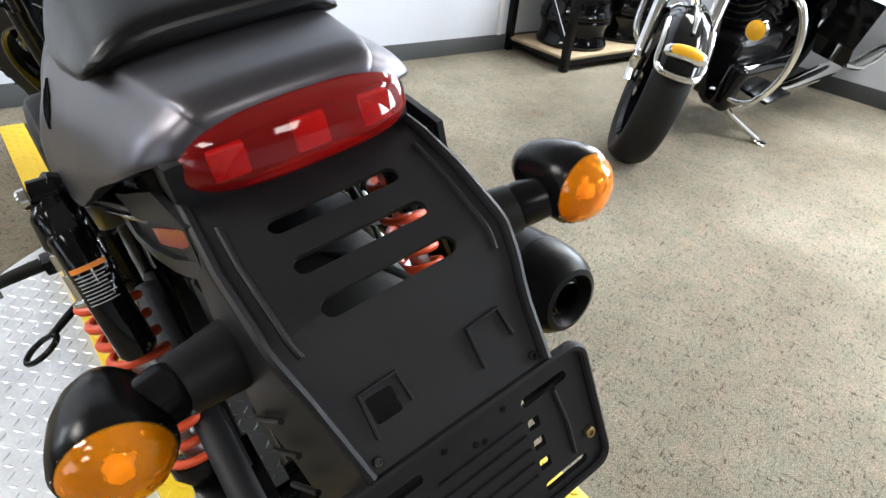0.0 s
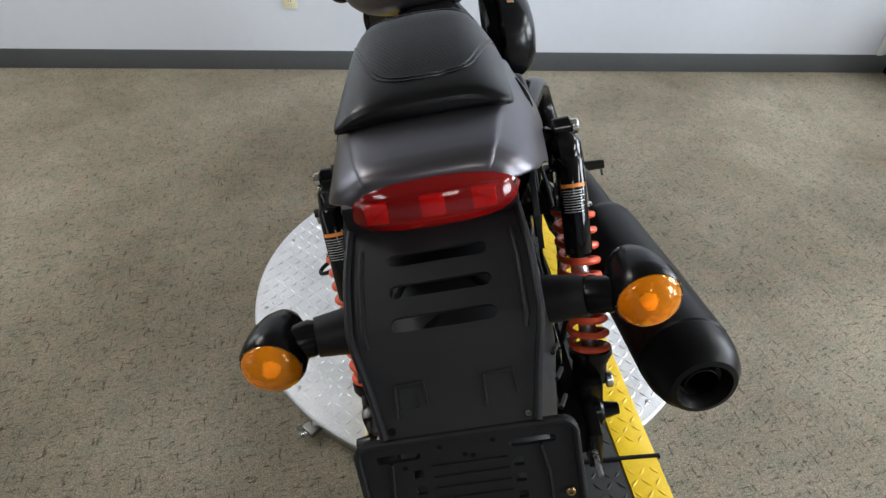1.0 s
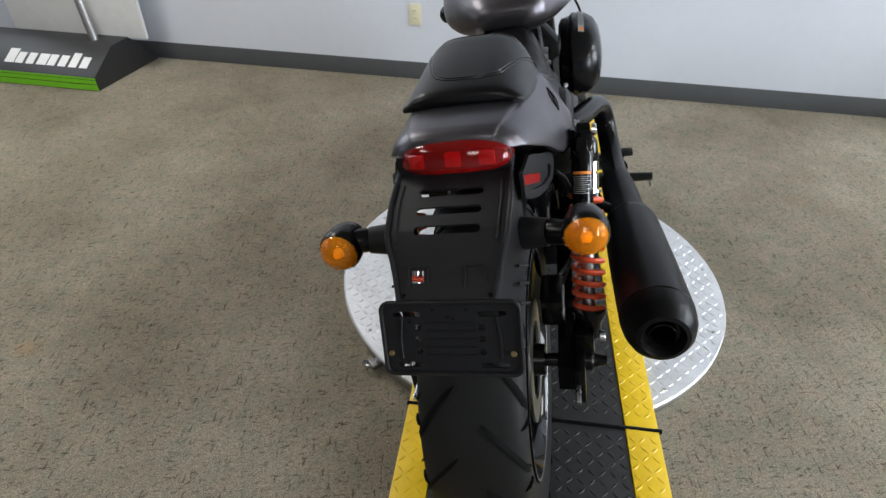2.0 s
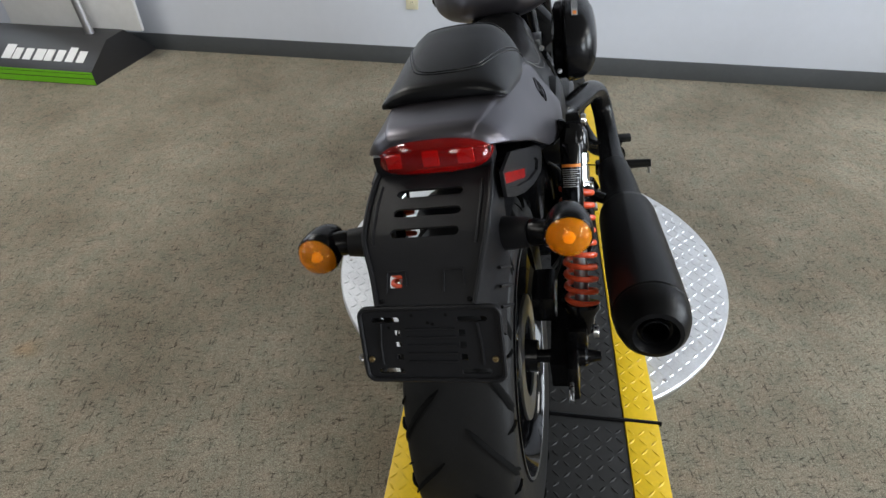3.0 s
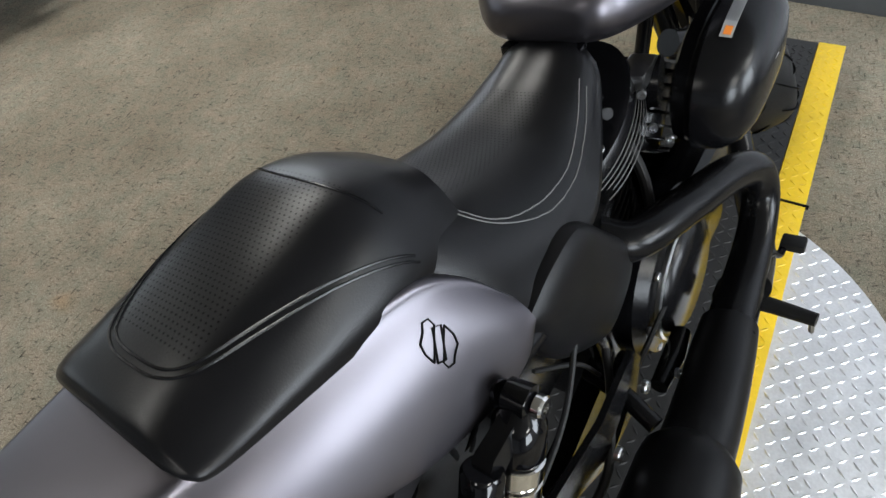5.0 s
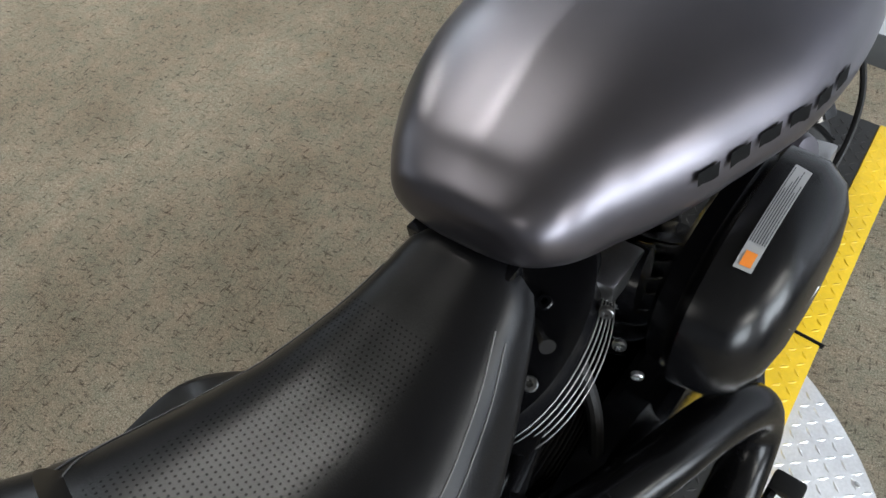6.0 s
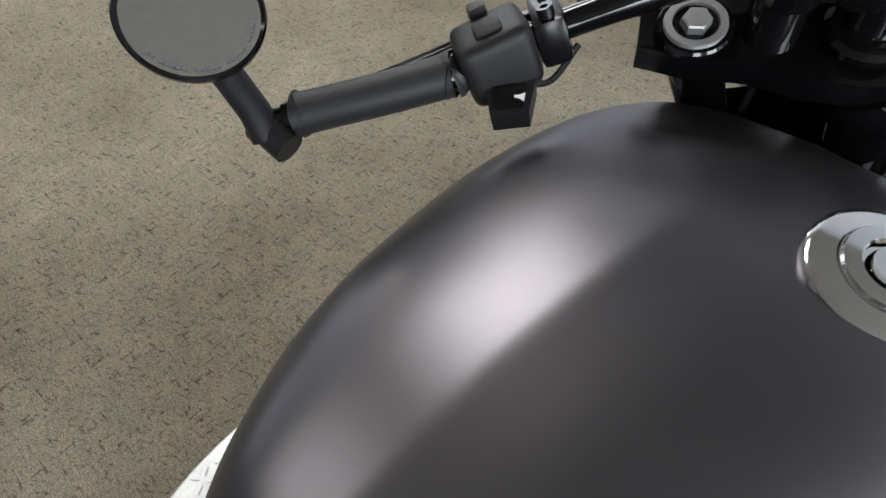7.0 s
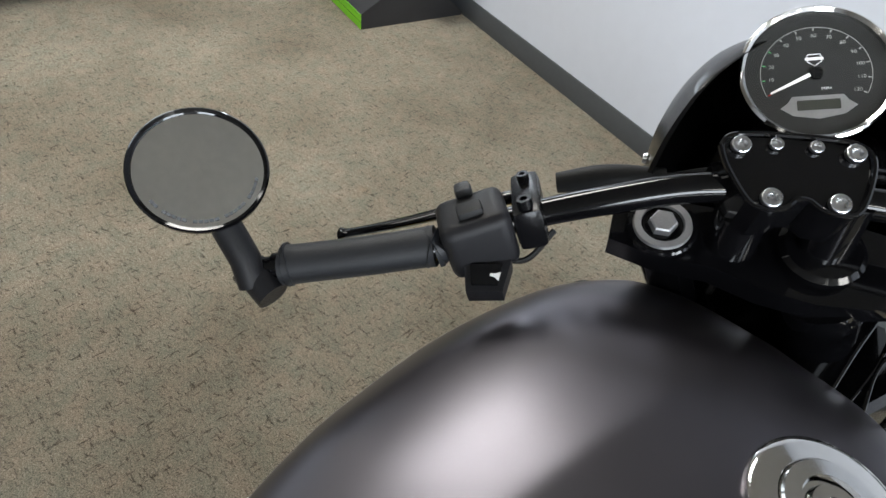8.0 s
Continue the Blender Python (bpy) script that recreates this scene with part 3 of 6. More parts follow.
# dark lettering bars on the tank flank, a maker's name left as plain bars
for k in range(6):
    y0 = 0.716 + k * 0.0285
    rowt = spline(TANK, 300)
    pts = []
    for q in range(5):
        y = y0 + 0.019 * q / 4
        row = rowt[np.argmin(abs(rowt[:, 0] - y))]
        hp = spline(tank_half(*row[1:]), 300)
        for zt in (0.779, 0.769):
            seg = hp[np.argmin(abs(hp[:, 1] - zt) + 10 * (hp[:, 0] < 0.05))]
            pts.append(tank_warp((seg[0], y + (0.79 - zt) * -0.4, seg[1])) + Vector((0.0005, 0, 0.0002)))
    bm = bmesh.new()
    vs = [bm.verts.new(p) for p in pts]
    for q in range(4):
        bm.faces.new((vs[2 * q], vs[2 * q + 1], vs[2 * q + 3], vs[2 * q + 2]))
    part("lettering_bar", bm, GROOVE, tank, "dark lettering bar")


# tail cowl: y, crease half width, crease height, side half width, bottom
def cowl_half(c, zc, w, zb):
    h, d = zc - zb, w - c
    return [(0, zc + 0.006), (c * 0.45, zc + 0.0056), (c * 0.75, zc + 0.0044), (c * 0.94, zc + 0.0022), (c * 1.0, zc - min(0.001, h * 0.04)), (c + d * 0.08, zc - h * 0.08), (c + d * 0.4, zc - h * 0.27), (c + d * 0.66, zc - h * 0.47), (c + d * 0.88, zc - h * 0.73), (w, zc - h * 0.94), (w - min(0.003, h * 0.1), zb), (w - min(0.03, h * 0.5), zb + min(0.01, h * 0.15))]


COWL = [(-0.083, 0.05, 0.815, 0.064, 0.808), (-0.08, 0.057, 0.8215, 0.073, 0.806), (-0.074, 0.0615, 0.8265, 0.083, 0.803), (-0.064, 0.064, 0.829, 0.093, 0.799), (-0.052, 0.0675, 0.8295, 0.1, 0.793), (-0.03, 0.071, 0.829, 0.107, 0.781), (0.03, 0.08, 0.826, 0.1195, 0.75), (0.08, 0.087, 0.822, 0.131, 0.717), (0.13, 0.094, 0.815, 0.14, 0.688), (0.21, 0.106, 0.8, 0.15, 0.664), (0.255, 0.118, 0.765, 0.155, 0.67), (0.285, 0.135, 0.715, 0.152, 0.69)]
cowl_shell = sections(COWL, 60, cowl_half, m=40)
cowl_shell.transform(Matrix.Translation((0.003, 0, 0)))
cowl = part("tail_cowl", cowl_shell, PAINT, bike, "satin charcoal metallic tail cowl", 50)


def cowl_side(y, z):
    """Half width of the cowl's flank at y and height z."""
    k = spline(COWL, 300)
    row = k[np.argmin(abs(k[:, 0] - y))]
    p = spline(cowl_half(*row[1:]), 200)
    return float(p[80 + np.argmin(abs(p[80:165, 1] - z)), 0])


for s in (-1, 1):
    # an outlined badge on the flank, drawn as a plain ring with a bar
    for loop in ([(-0.0135, -0.006), (-0.0145, 0.004), (-0.012, 0.012), (-0.004, 0.016), (0.001, 0.0205), (0.007, 0.0185), (0.0075, 0.0125)], [(0.0135, 0.006), (0.0145, -0.004), (0.012, -0.012), (0.004, -0.016), (-0.001, -0.0205), (-0.007, -0.0185), (-0.0075, -0.0125)], [(-0.0115, -0.0085), (-0.0045, -0.0125), (0.0115, 0.0085), (0.0045, 0.0125)]):
        pts = [(0.003 + s * (cowl_side(0.196 + u, 0.758 + v) + 0.0005), 0.196 + u, 0.758 + v) for u, v in loop]
        part("badge", tube(pts + pts[:1], 0.0009, 6), GROOVE, cowl, "dark outlined badge")


# seats: y, half width, top, bottom
def pad_half(w, top, low):
    h = top - low
    return [(0, top), (0.35 * w, top - 0.02 * h), (0.6 * w, top - 0.1 * h), (0.79 * w, top - 0.3 * h), (0.92 * w, top - 0.56 * h), (0.985 * w, low + 0.26 * h), (w, low + 0.1 * h), (0.95 * w, low), (0.5 * w, low)]


PAD = [(0.02, 0.072, 0.844, 0.835), (0.024, 0.087, 0.85, 0.829), (0.038, 0.0955, 0.856, 0.821), (0.1, 0.0995, 0.865, 0.806), (0.17, 0.103, 0.872, 0.79), (0.225, 0.103, 0.874, 0.775), (0.27, 0.098, 0.86, 0.752), (0.31, 0.09, 0.832, 0.73)]
PAD_X = 0.002
pad_shell = sections(PAD, 44, pad_half, m=22)
pad_shell.transform(Matrix.Translation((PAD_X, 0, 0)))
pad = part("pillion_pad", pad_shell, SEATPAD, bike, "black vinyl pillion pad with stitched seams and perforated strip", 50)


def seat_shift(y):
    """The seat's middle runs to the right towards the tank."""
    return 0.016 * max(0.0, min(1.0, (y - 0.3) / 0.15))


def seat_half(w, top, low):
    h = top - low
    return [(0, top), (0.3 * w, top + 0.001), (0.53 * w, top - 0.05 * h), (0.71 * w, top - 0.19 * h), (0.85 * w, top - 0.42 * h), (0.95 * w, top - 0.72 * h), (w, low + 0.05 * h), (0.7 * w, low)]


SEAT = [(0.225, 0.12, 0.83, 0.73), (0.26, 0.132, 0.822, 0.7), (0.29, 0.14, 0.802, 0.682), (0.33, 0.141, 0.778, 0.67), (0.39, 0.136, 0.757, 0.665), (0.46, 0.122, 0.748, 0.665), (0.525, 0.1, 0.755, 0.68), (0.57, 0.083, 0.767, 0.705), (0.6, 0.071, 0.777, 0.728), (0.616, 0.06, 0.776, 0.745)]
seat_shell = sections(SEAT, 50, seat_half, m=22)
for v in seat_shell.verts:
    v.co.x += seat_shift(v.co.y)
seat = part("rider_seat", seat_shell, SEATPAD, bike, "black vinyl rider seat with a stitched perforated panel", 50)


def seam(name, keys, half, table_, loop, parent, mat, r=0.0014, lift=0.0008, label=""):
    off = 0.0 if table_ is SEAT else 0.007  # the pad's stitching sits a little to the right
    pts = [(x + off + (seat_shift(y) if table_ is SEAT else PAD_X), y, surface_z(table_, half, x + off, y) + lift) for x, y in spline(loop, len(loop) * 8)]
    return part(name, tube(pts, r, 6), mat, parent, label)


for d in (0.0, 0.006):
    seam("piping", None, pad_half, PAD, [(-0.09 - d * 0.4, 0.232), (-0.078 - d * 0.5, 0.175), (-0.062 - d * 0.8, 0.115), (-0.048 - d * 0.5, 0.078 - d), (-0.03, 0.063 - d), (0.0, 0.06 - d), (0.03, 0.063 - d), (0.048 + d * 0.5, 0.078 - d), (0.062 + d * 0.8, 0.115), (0.078 + d * 0.5, 0.175), (0.09 + d * 0.4, 0.232)], pad, COVER, 0.0013, 0.0)
seam("piping", None, pad_half, PAD, [(-0.07, 0.236), (-0.04, 0.228), (0.0, 0.226), (0.04, 0.228), (0.07, 0.236)], pad, COVER, 0.0013, -0.0002)
for d, r in ((0.0, 0.0007), (0.008, 0.0007)):
    seam("stitching", None, seat_half, SEAT, [(-0.06 - d, 0.57), (-0.078 - d, 0.52), (-0.097 - d, 0.45), (-0.105 - d, 0.38), (-0.095, 0.325 - d), (-0.05, 0.303 - d), (0.0, 0.298 - d), (0.05, 0.303 - d), (0.095, 0.325 - d), (0.105 + d, 0.38), (0.097 + d, 0.45), (0.078 + d, 0.52), (0.06 + d, 0.57)], seat, THREAD, r, 0.0006, "grey thread stitching")

# tail light with three chambers behind its lens
rings = []
for q in range(33):
    f = -1 + 2 * q / 32
    k = max(0.04, (1 - abs(f) ** 4.5) ** 0.5)
    cy, cz = -0.088 + 0.014 * f * f, 0.7975 + 0.006 * (1 - f * f)
    ring = []
    for j in range(18):
        a = 2 * math.pi * j / 18
        c, s_ = math.cos(a), math.sin(a)
        u = 0.0218 * k * math.copysign(abs(s_) ** 0.75, s_)
        v = 0.016 * k * math.copysign(abs(c) ** 0.75, c)
        ring.append((0.004 + 0.0805 * f, cy - v + u * 0.35, cz + u * 0.92))
    rings.append(ring)
light = part("tail_light", loft(rings), TAILRED, bike, "red tail light lens", 60)
light.visible_shadow = False
for x in (-0.047, 0.004, 0.05):
    part("light_chamber", box((x - 0.011, -0.097, 0.792), (x + 0.011, -0.09, 0.811), 0.002), REFLECT, light, "bright red light chamber")
part("light_backing", box((-0.082, -0.084, 0.768), (0.082, -0.04, 0.806), 0.006), PLASTIC, bike)

# rear fender panel with three slots, down to the plate bracket
FEND = [(-0.078, 0.777), (-0.1, 0.774), (-0.13, 0.765), (-0.158, 0.756), (-0.183, 0.747), (-0.2, 0.732), (-0.218, 0.708), (-0.245, 0.682)]
LEN = sum(math.hypot(b[0] - a[0], b[1] - a[1]) for a, b in zip(FEND, FEND[1:]))


def on_fender(u, v, w):
    y, z, dy, dz = along(FEND, v)
    return (u, y + dz * w, z - dy * w)


def half_w(v):
    return float(np.interp(v, [0, 0.06, 0.115, 0.15, LEN], [0.08, 0.083, 0.081, 0.073, 0.064]))


vv = [0, 0.03, 0.06, 0.09, 0.115, 0.135, 0.155, LEN]
outer = [(half_w(v), v) for v in vv] + [(-half_w(v), v) for v in reversed(vv)]
slots = [round_rect(-0.045, v - 0.0065, 0.045, v + 0.0065, 0.0064) for v in (0.045, 0.077, 0.108)]
holes = slots + [round_rect(-0.047, LEN - 0.038, -0.03, LEN - 0.022, 0.002, 2)]
cuts = [("v", v) for v in np.cumsum([math.hypot(b[0] - a[0], b[1] - a[1]) for a, b in zip(FEND, FEND[1:])])[:-1]]
fender = part("rear_fender", plate(outer, holes, 0.0035, on_fender, cuts), PLASTIC, bike, "black moulded rear fender with three slots", 28)
for s in (-1, 1):
    pts = [on_fender(s * (half_w(v) - 0.001), v, 0.0015) for v in np.linspace(0.0, LEN, 24)]
    part("edge_bead", tube(pts, 0.0035, 8), PLASTIC, fender)
    pts = [on_fender(s * (half_w(v) - 0.013), v, 0.0002) for v in np.linspace(0.03, LEN - 0.075, 20)]
    part("panel_ridge", tube(pts, 0.0022, 8), PLASTIC, fender)
    # skirt that turns forward from the panel's edge
    lower = [(-0.05, 0.748), (-0.09, 0.728), (-0.115, 0.705), (-0.135, 0.682), (-0.15, 0.662), (-0.168, 0.64), (-0.185, 0.615), (-0.2, 0.58)]
    rings = []
    for q in range(24):
        f = q / 23
        y, z, dy, dz = along(FEND, LEN * f)
        k = spline(lower, 24)[q]
        w = half_w(LEN * f)
        mid = ((y + k[0]) / 2, (z + k[1]) / 2)
        flare = 0.006 + 0.014 * f
        rings.append([(s * w, y, z), (s * (w + flare * 0.5), mid[0], mid[1]), (s * (w + flare), k[0], k[1]), (s * (w + flare - 0.004), k[0], k[1]), (s * (w - 0.004), mid[0], mid[1]), (s * (w - 0.004), y + 0.003, z - 0.003)])
    part("fender_skirt", loft(rings), PLASTIC, fender, "", 50)
    low = [(-0.245, 0.682), (-0.205, 0.6), (-0.235, 0.57), (-0.27, 0.58), (-0.272, 0.6)]
    part("fender_flank", plate([(a, b) for a, b in low], [], 0.004, lambda u, v, w: (s * (0.079 + w), u, v)), PLASTIC, fender)
    # two small raised ribs and a recess on the flank
    for q, (y, z) in enumerate(((-0.155, 0.675), (-0.168, 0.655), (-0.182, 0.632))):
        part("rib", tube([(s * 0.087, y - 0.03, z + 0.012), (s * 0.096, y - 0.002, z - 0.01)], 0.0022, 6), PLASTIC, fender)
    # square pads with a lip near the lower edge
    u0, v0 = s * 0.037, LEN - 0.03
    part("pad_lip", tube([on_fender(u0 - 0.013, v0 + 0.014, 0.001), on_fender(u0 - 0.012, v0 - 0.012, 0.001), on_fender(u0 + 0.012, v0 - 0.013, 0.001), on_fender(u0 + 0.014, v0 + 0.006, 0.001)], 0.0014, 6), PLASTIC, fender)
    bolt("screw", on_fender(s * 0.056, LEN - 0.006, 0.0), (0, -0.7, 0.7), 0.003, fender, SATIN)
    # arm under the cowl with the side reflector in its pocket
    arm = [(-0.1035, 0.778), (-0.05, 0.777), (0.0, 0.753), (0.05, 0.728), (0.1, 0.705), (0.132, 0.683), (0.134, 0.665), (0.105, 0.652), (0.04, 0.668), (-0.02, 0.692), (-0.07, 0.718), (-0.1075, 0.742)]
    pocket = [(-0.098, 0.773), (-0.03, 0.743), (0.03, 0.713), (0.085, 0.691), (0.1, 0.677), (0.085, 0.668), (0.03, 0.684), (-0.04, 0.716), (-0.101, 0.752)]
    flank = lambda u, v, w: (s * (0.092 + s * 0.006 + 0.1 * (u + 0.1) + 0.05 * (0.75 - v) + w), u, v)
    part("side_arm", plate(arm, [pocket], 0.005, flank), PLASTIC, fender)
    part("pocket_floor", plate([(y * 1.0, z) for y, z in pocket], [], 0.002, lambda u, v, w: flank(u, v, w - 0.005)), PLASTIC, fender)
    part("reflector", plate([(-0.1, 0.757), (-0.094, 0.77), (0.014, 0.713), (0.01, 0.7)], [], 0.003, lambda u, v, w: flank(u, v, w - 0.0025)), SIDERED, fender, "long red side reflector")

# licence plate bracket
def on_bracket(u, v, w):
    return (u, -0.2655 + 0.383 * v - 0.923 * w, 0.633 + 0.923 * v + 0.383 * w)


bholes = []
for s in (-1, 1):
    for v in (0.034, -0.036):
        bholes.append(round_rect(min(s * 0.037, s * 0.075), v - 0.0036, max(s * 0.037, s * 0.075), v + 0.0036, 0.0034, 3))
    for v in (0.016, 0.0, -0.017):
        bholes.append(round_rect(s * 0.042 - 0.0045, v - 0.0042, s * 0.042 + 0.0045, v + 0.0042, 0.0012, 2))
bracket = part("plate_bracket", plate(round_rect(-0.0915, -0.05, 0.0935, 0.052, 0.012), bholes, 0.004, on_bracket), PLASTIC, fender, "empty black licence plate bracket", 28)
rim_loop = [on_bracket(u, v, 0.001) for u, v in round_rect(-0.0895, -0.048, 0.0915, 0.05, 0.011)]
part("bracket_lip", tube(rim_loop + rim_loop[:1], 0.003, 8), PLASTIC, bracket)
for v in (0.022, 0.011, 0.0, -0.011, -0.022):
    part("bracket_rib", tube([on_bracket(-0.03, v, 0.0005), on_bracket(0.034, v, 0.0005)], 0.0014, 6), PLASTIC, bracket)
for s in (-1, 1):
    part("bracket_rib", tube([on_bracket(s * 0.062, 0.03, 0.0005), on_bracket(s * 0.066, 0.0, 0.0005), on_bracket(s * 0.066, -0.026, 0.0005)], 0.0018, 6), PLASTIC, bracket)
    bolt("plate_nut", on_bracket(s * 0.081, -0.019, 0.0), (0, -0.923, 0.383), 0.004, bracket, BRASS)
for u, v in ((-0.02, 0.04), (0.0, 0.03), (0.006, 0.028), (0.024, 0.04), (-0.052, 0.024)):
    part("bracket_hole", lathe([(0.0, 0.0), (0.0003, 0.0022), (0.0006, 0.0)], on_bracket(u, v, 0.0002), on_bracket(u, v, 1), 8), GROOVE, bracket)

# turn signals
for s in (-1, 1):
    p = Vector((0.1745, -0.168, 0.7175) if s > 0 else (-0.1645, -0.171, 0.7085))
    d = Vector((s * -0.03, 1, -0.06)).normalized()
    sig = part("turn_signal", lathe([(-0.001, 0.0285), (0.004, 0.0305), (0.016, 0.0305), (0.034, 0.028), (0.05, 0.0225), (0.062, 0.015), (0.069, 0.007), (0.071, 0.0)], p, p + d, 36), SATIN, bike, "black bullet turn signal on a stalk")
    part("stalk", tube([(s * 0.072, -0.128, 0.7), (s * 0.098, -0.137, 0.705), (s * 0.126, -0.143, 0.709)], [0.0235, 0.0225, 0.019], 20), PLASTIC, sig)
    part("collar", tube([(s * 0.126, -0.143, 0.709), (s * 0.131, -0.144, 0.71), (s * 0.15, -0.15, 0.712)], [0.0165, 0.018, 0.0165], 20), SATIN, sig)
    part("lens", lathe([(-0.0175, 0.0), (-0.0165, 0.009), (-0.0135, 0.0175), (-0.008, 0.0242), (-0.0005, 0.0282), (0.0015, 0.0282), (-0.004, 0.025), (-0.0115, 0.016), (-0.0148, 0.0)], p, p + d, 36), AMBER, sig, "amber lens").visible_shadow = False
    bx, by, bd = frame_of(d)
    rings = [[p + bd * t_ + (r_ * (1 + 0.11 * math.cos(14 * q))) * (bx * math.cos(q) + by * math.sin(q)) for q in np.linspace(0, 2 * math.pi, 73)[:-1]] for t_, r_ in ((-0.001, 0.0262), (0.004, 0.021), (0.011, 0.013), (0.015, 0.004))]
    part("reflector_bowl", loft([[tuple(v) for v in r_] for r_ in rings], True, False), BOWL, sig)
    part("bulb", lathe([(-0.008, 0.0), (-0.0065, 0.006), (-0.001, 0.008), (0.006, 0.007)], p, p + d, 16, caps=False), BULB, sig, "pale amber bulb")

# shocks
for s in (-1, 1):
    ox = 0.0 if s > 0 else 0.014
    top, low = Vector((s * (0.178 - ox), 0.211, 0.687 - ox)), Vector((s * (0.176 - ox), 0.03, 0.345))
    d = (low - top).normalized()
    full = (low - top).length
    x, y, _ = frame_of(d)
    sh = part("shock_absorber", lathe([(0.085, 0.0), (0.085, 0.013), (full - 0.06, 0.013), (full - 0.06, 0.0)], top, low, 20), STEEL, bike, "rear shock with an orange-red spring and a reservoir")
    part("top_eye", lathe([(-0.012, 0.01), (-0.012, 0.015), (0.01, 0.016), (0.012, 0.01)], top, top + Vector((s, 0, 0)), 20), GLOSS, sh)
    part("head", lathe([(0.0, 0.012), (0.014, 0.02), (0.02, 0.0235), (0.05, 0.0255), (0.055, 0.023), (0.055, 0.0)], top, low, 24), GLOSS, sh)
    part("preload_collar", lathe([(0.056, 0.022), (0.058, 0.025), (0.074, 0.025), (0.075, 0.0215), (0.08, 0.0215), (0.081, 0.0245), (0.108, 0.0245), (0.11, 0.029), (0.114, 0.029), (0.114, 0.0)], top, low, 28), CHROME, sh, "bright metal preload collar")
    hel = []
    a0, a1, turns = 0.117, full - 0.055, 9.5
    for k in range(200):
        f = k / 199
        a = 2 * math.pi * turns * f
        hel.append(top + d * (a0 + (a1 - a0) * f) + 0.0265 * (x * math.cos(a) + y * math.sin(a)))
    part("coil_spring", tube(hel, 0.0052, 10), RED, sh, "orange-red coil spring")
    part("spring_seat", lathe([(full - 0.056, 0.0), (full - 0.056, 0.032), (full - 0.045, 0.032), (full - 0.03, 0.022), (full, 0.018), (full + 0.012, 0.0)], top, low, 24), SATIN, sh)
    ra, rb = Vector((s * (0.174 - ox), 0.15, 0.675 - ox)), Vector((s * (0.17 - ox), 0.068, 0.52 - ox))
    rd = (rb - ra).normalized()
    res = part("reservoir", lathe([(0.0, 0.0), (0.0, 0.016), (0.004, 0.0185), (0.13, 0.0185), (0.136, 0.015), (0.138, 0.0)], ra, rb, 28), GLOSS, sh, "gloss black reservoir with a warning label")
    part("bridge", loft([[tuple(top + d * 0.008 + Vector((s * u, v, w))) for u, v, w in ((-0.01, 0, 0.006), (0.006, 0, 0.006), (0.008, 0, -0.012), (-0.012, 0, -0.012))], [tuple(ra - rd * 0.0 + Vector((s * u, v, w))) for u, v, w in ((-0.01, 0.006, 0.006), (0.008, 0.006, 0.006), (0.012, 0, -0.014), (-0.014, 0, -0.014))], [tuple(ra + rd * 0.03 + Vector((s * u, v - 0.012, w))) for u, v, w in ((-0.011, 0, 0.01), (0.011, 0, 0.01), (0.012, 0, -0.014), (-0.014, 0, -0.014))]]), SATIN, sh)
    # label: an orange strip and rows of print too small to read, facing out and back
    rx, ry, _ = frame_of(rd)

    def lab(a_lo, a_hi, t0, t1, mt, nm):
        rings = [[ra + rd * t + 0.0189 * (rx * math.cos(radians(a)) + ry * math.sin(radians(a))) for a in np.linspace(a_lo, a_hi, 12)] for t in (t0, t1)]
        part(nm, loft(rings, False), mt, res)
    for mid in (90, 180, 270, 0):
        v = rx * math.cos(radians(mid)) + ry * math.sin(radians(mid))
        if v.y < -0.5:
            base = mid
    for lo_, hi_ in ((base - 55, base + 55),):
        lab(lo_, hi_, 0.034, 0.039, ORANGE, "warning_strip")
        for k in range(9):
            lab(lo_ + 4 + (k % 2) * 3, hi_ - 6 - (k * 17) % 31, 0.0425 + k * 0.0036, 0.0436 + k * 0.0036, LABEL, "print_line")
    bolt("shock_bolt", top + Vector((s * 0.014, 0, 0)), (s, 0, 0), 0.011, sh, CHROME)
    bolt("lower_bolt", low + Vector((s * 0.018, 0, 0)), (s, 0, 0), 0.012, sh)

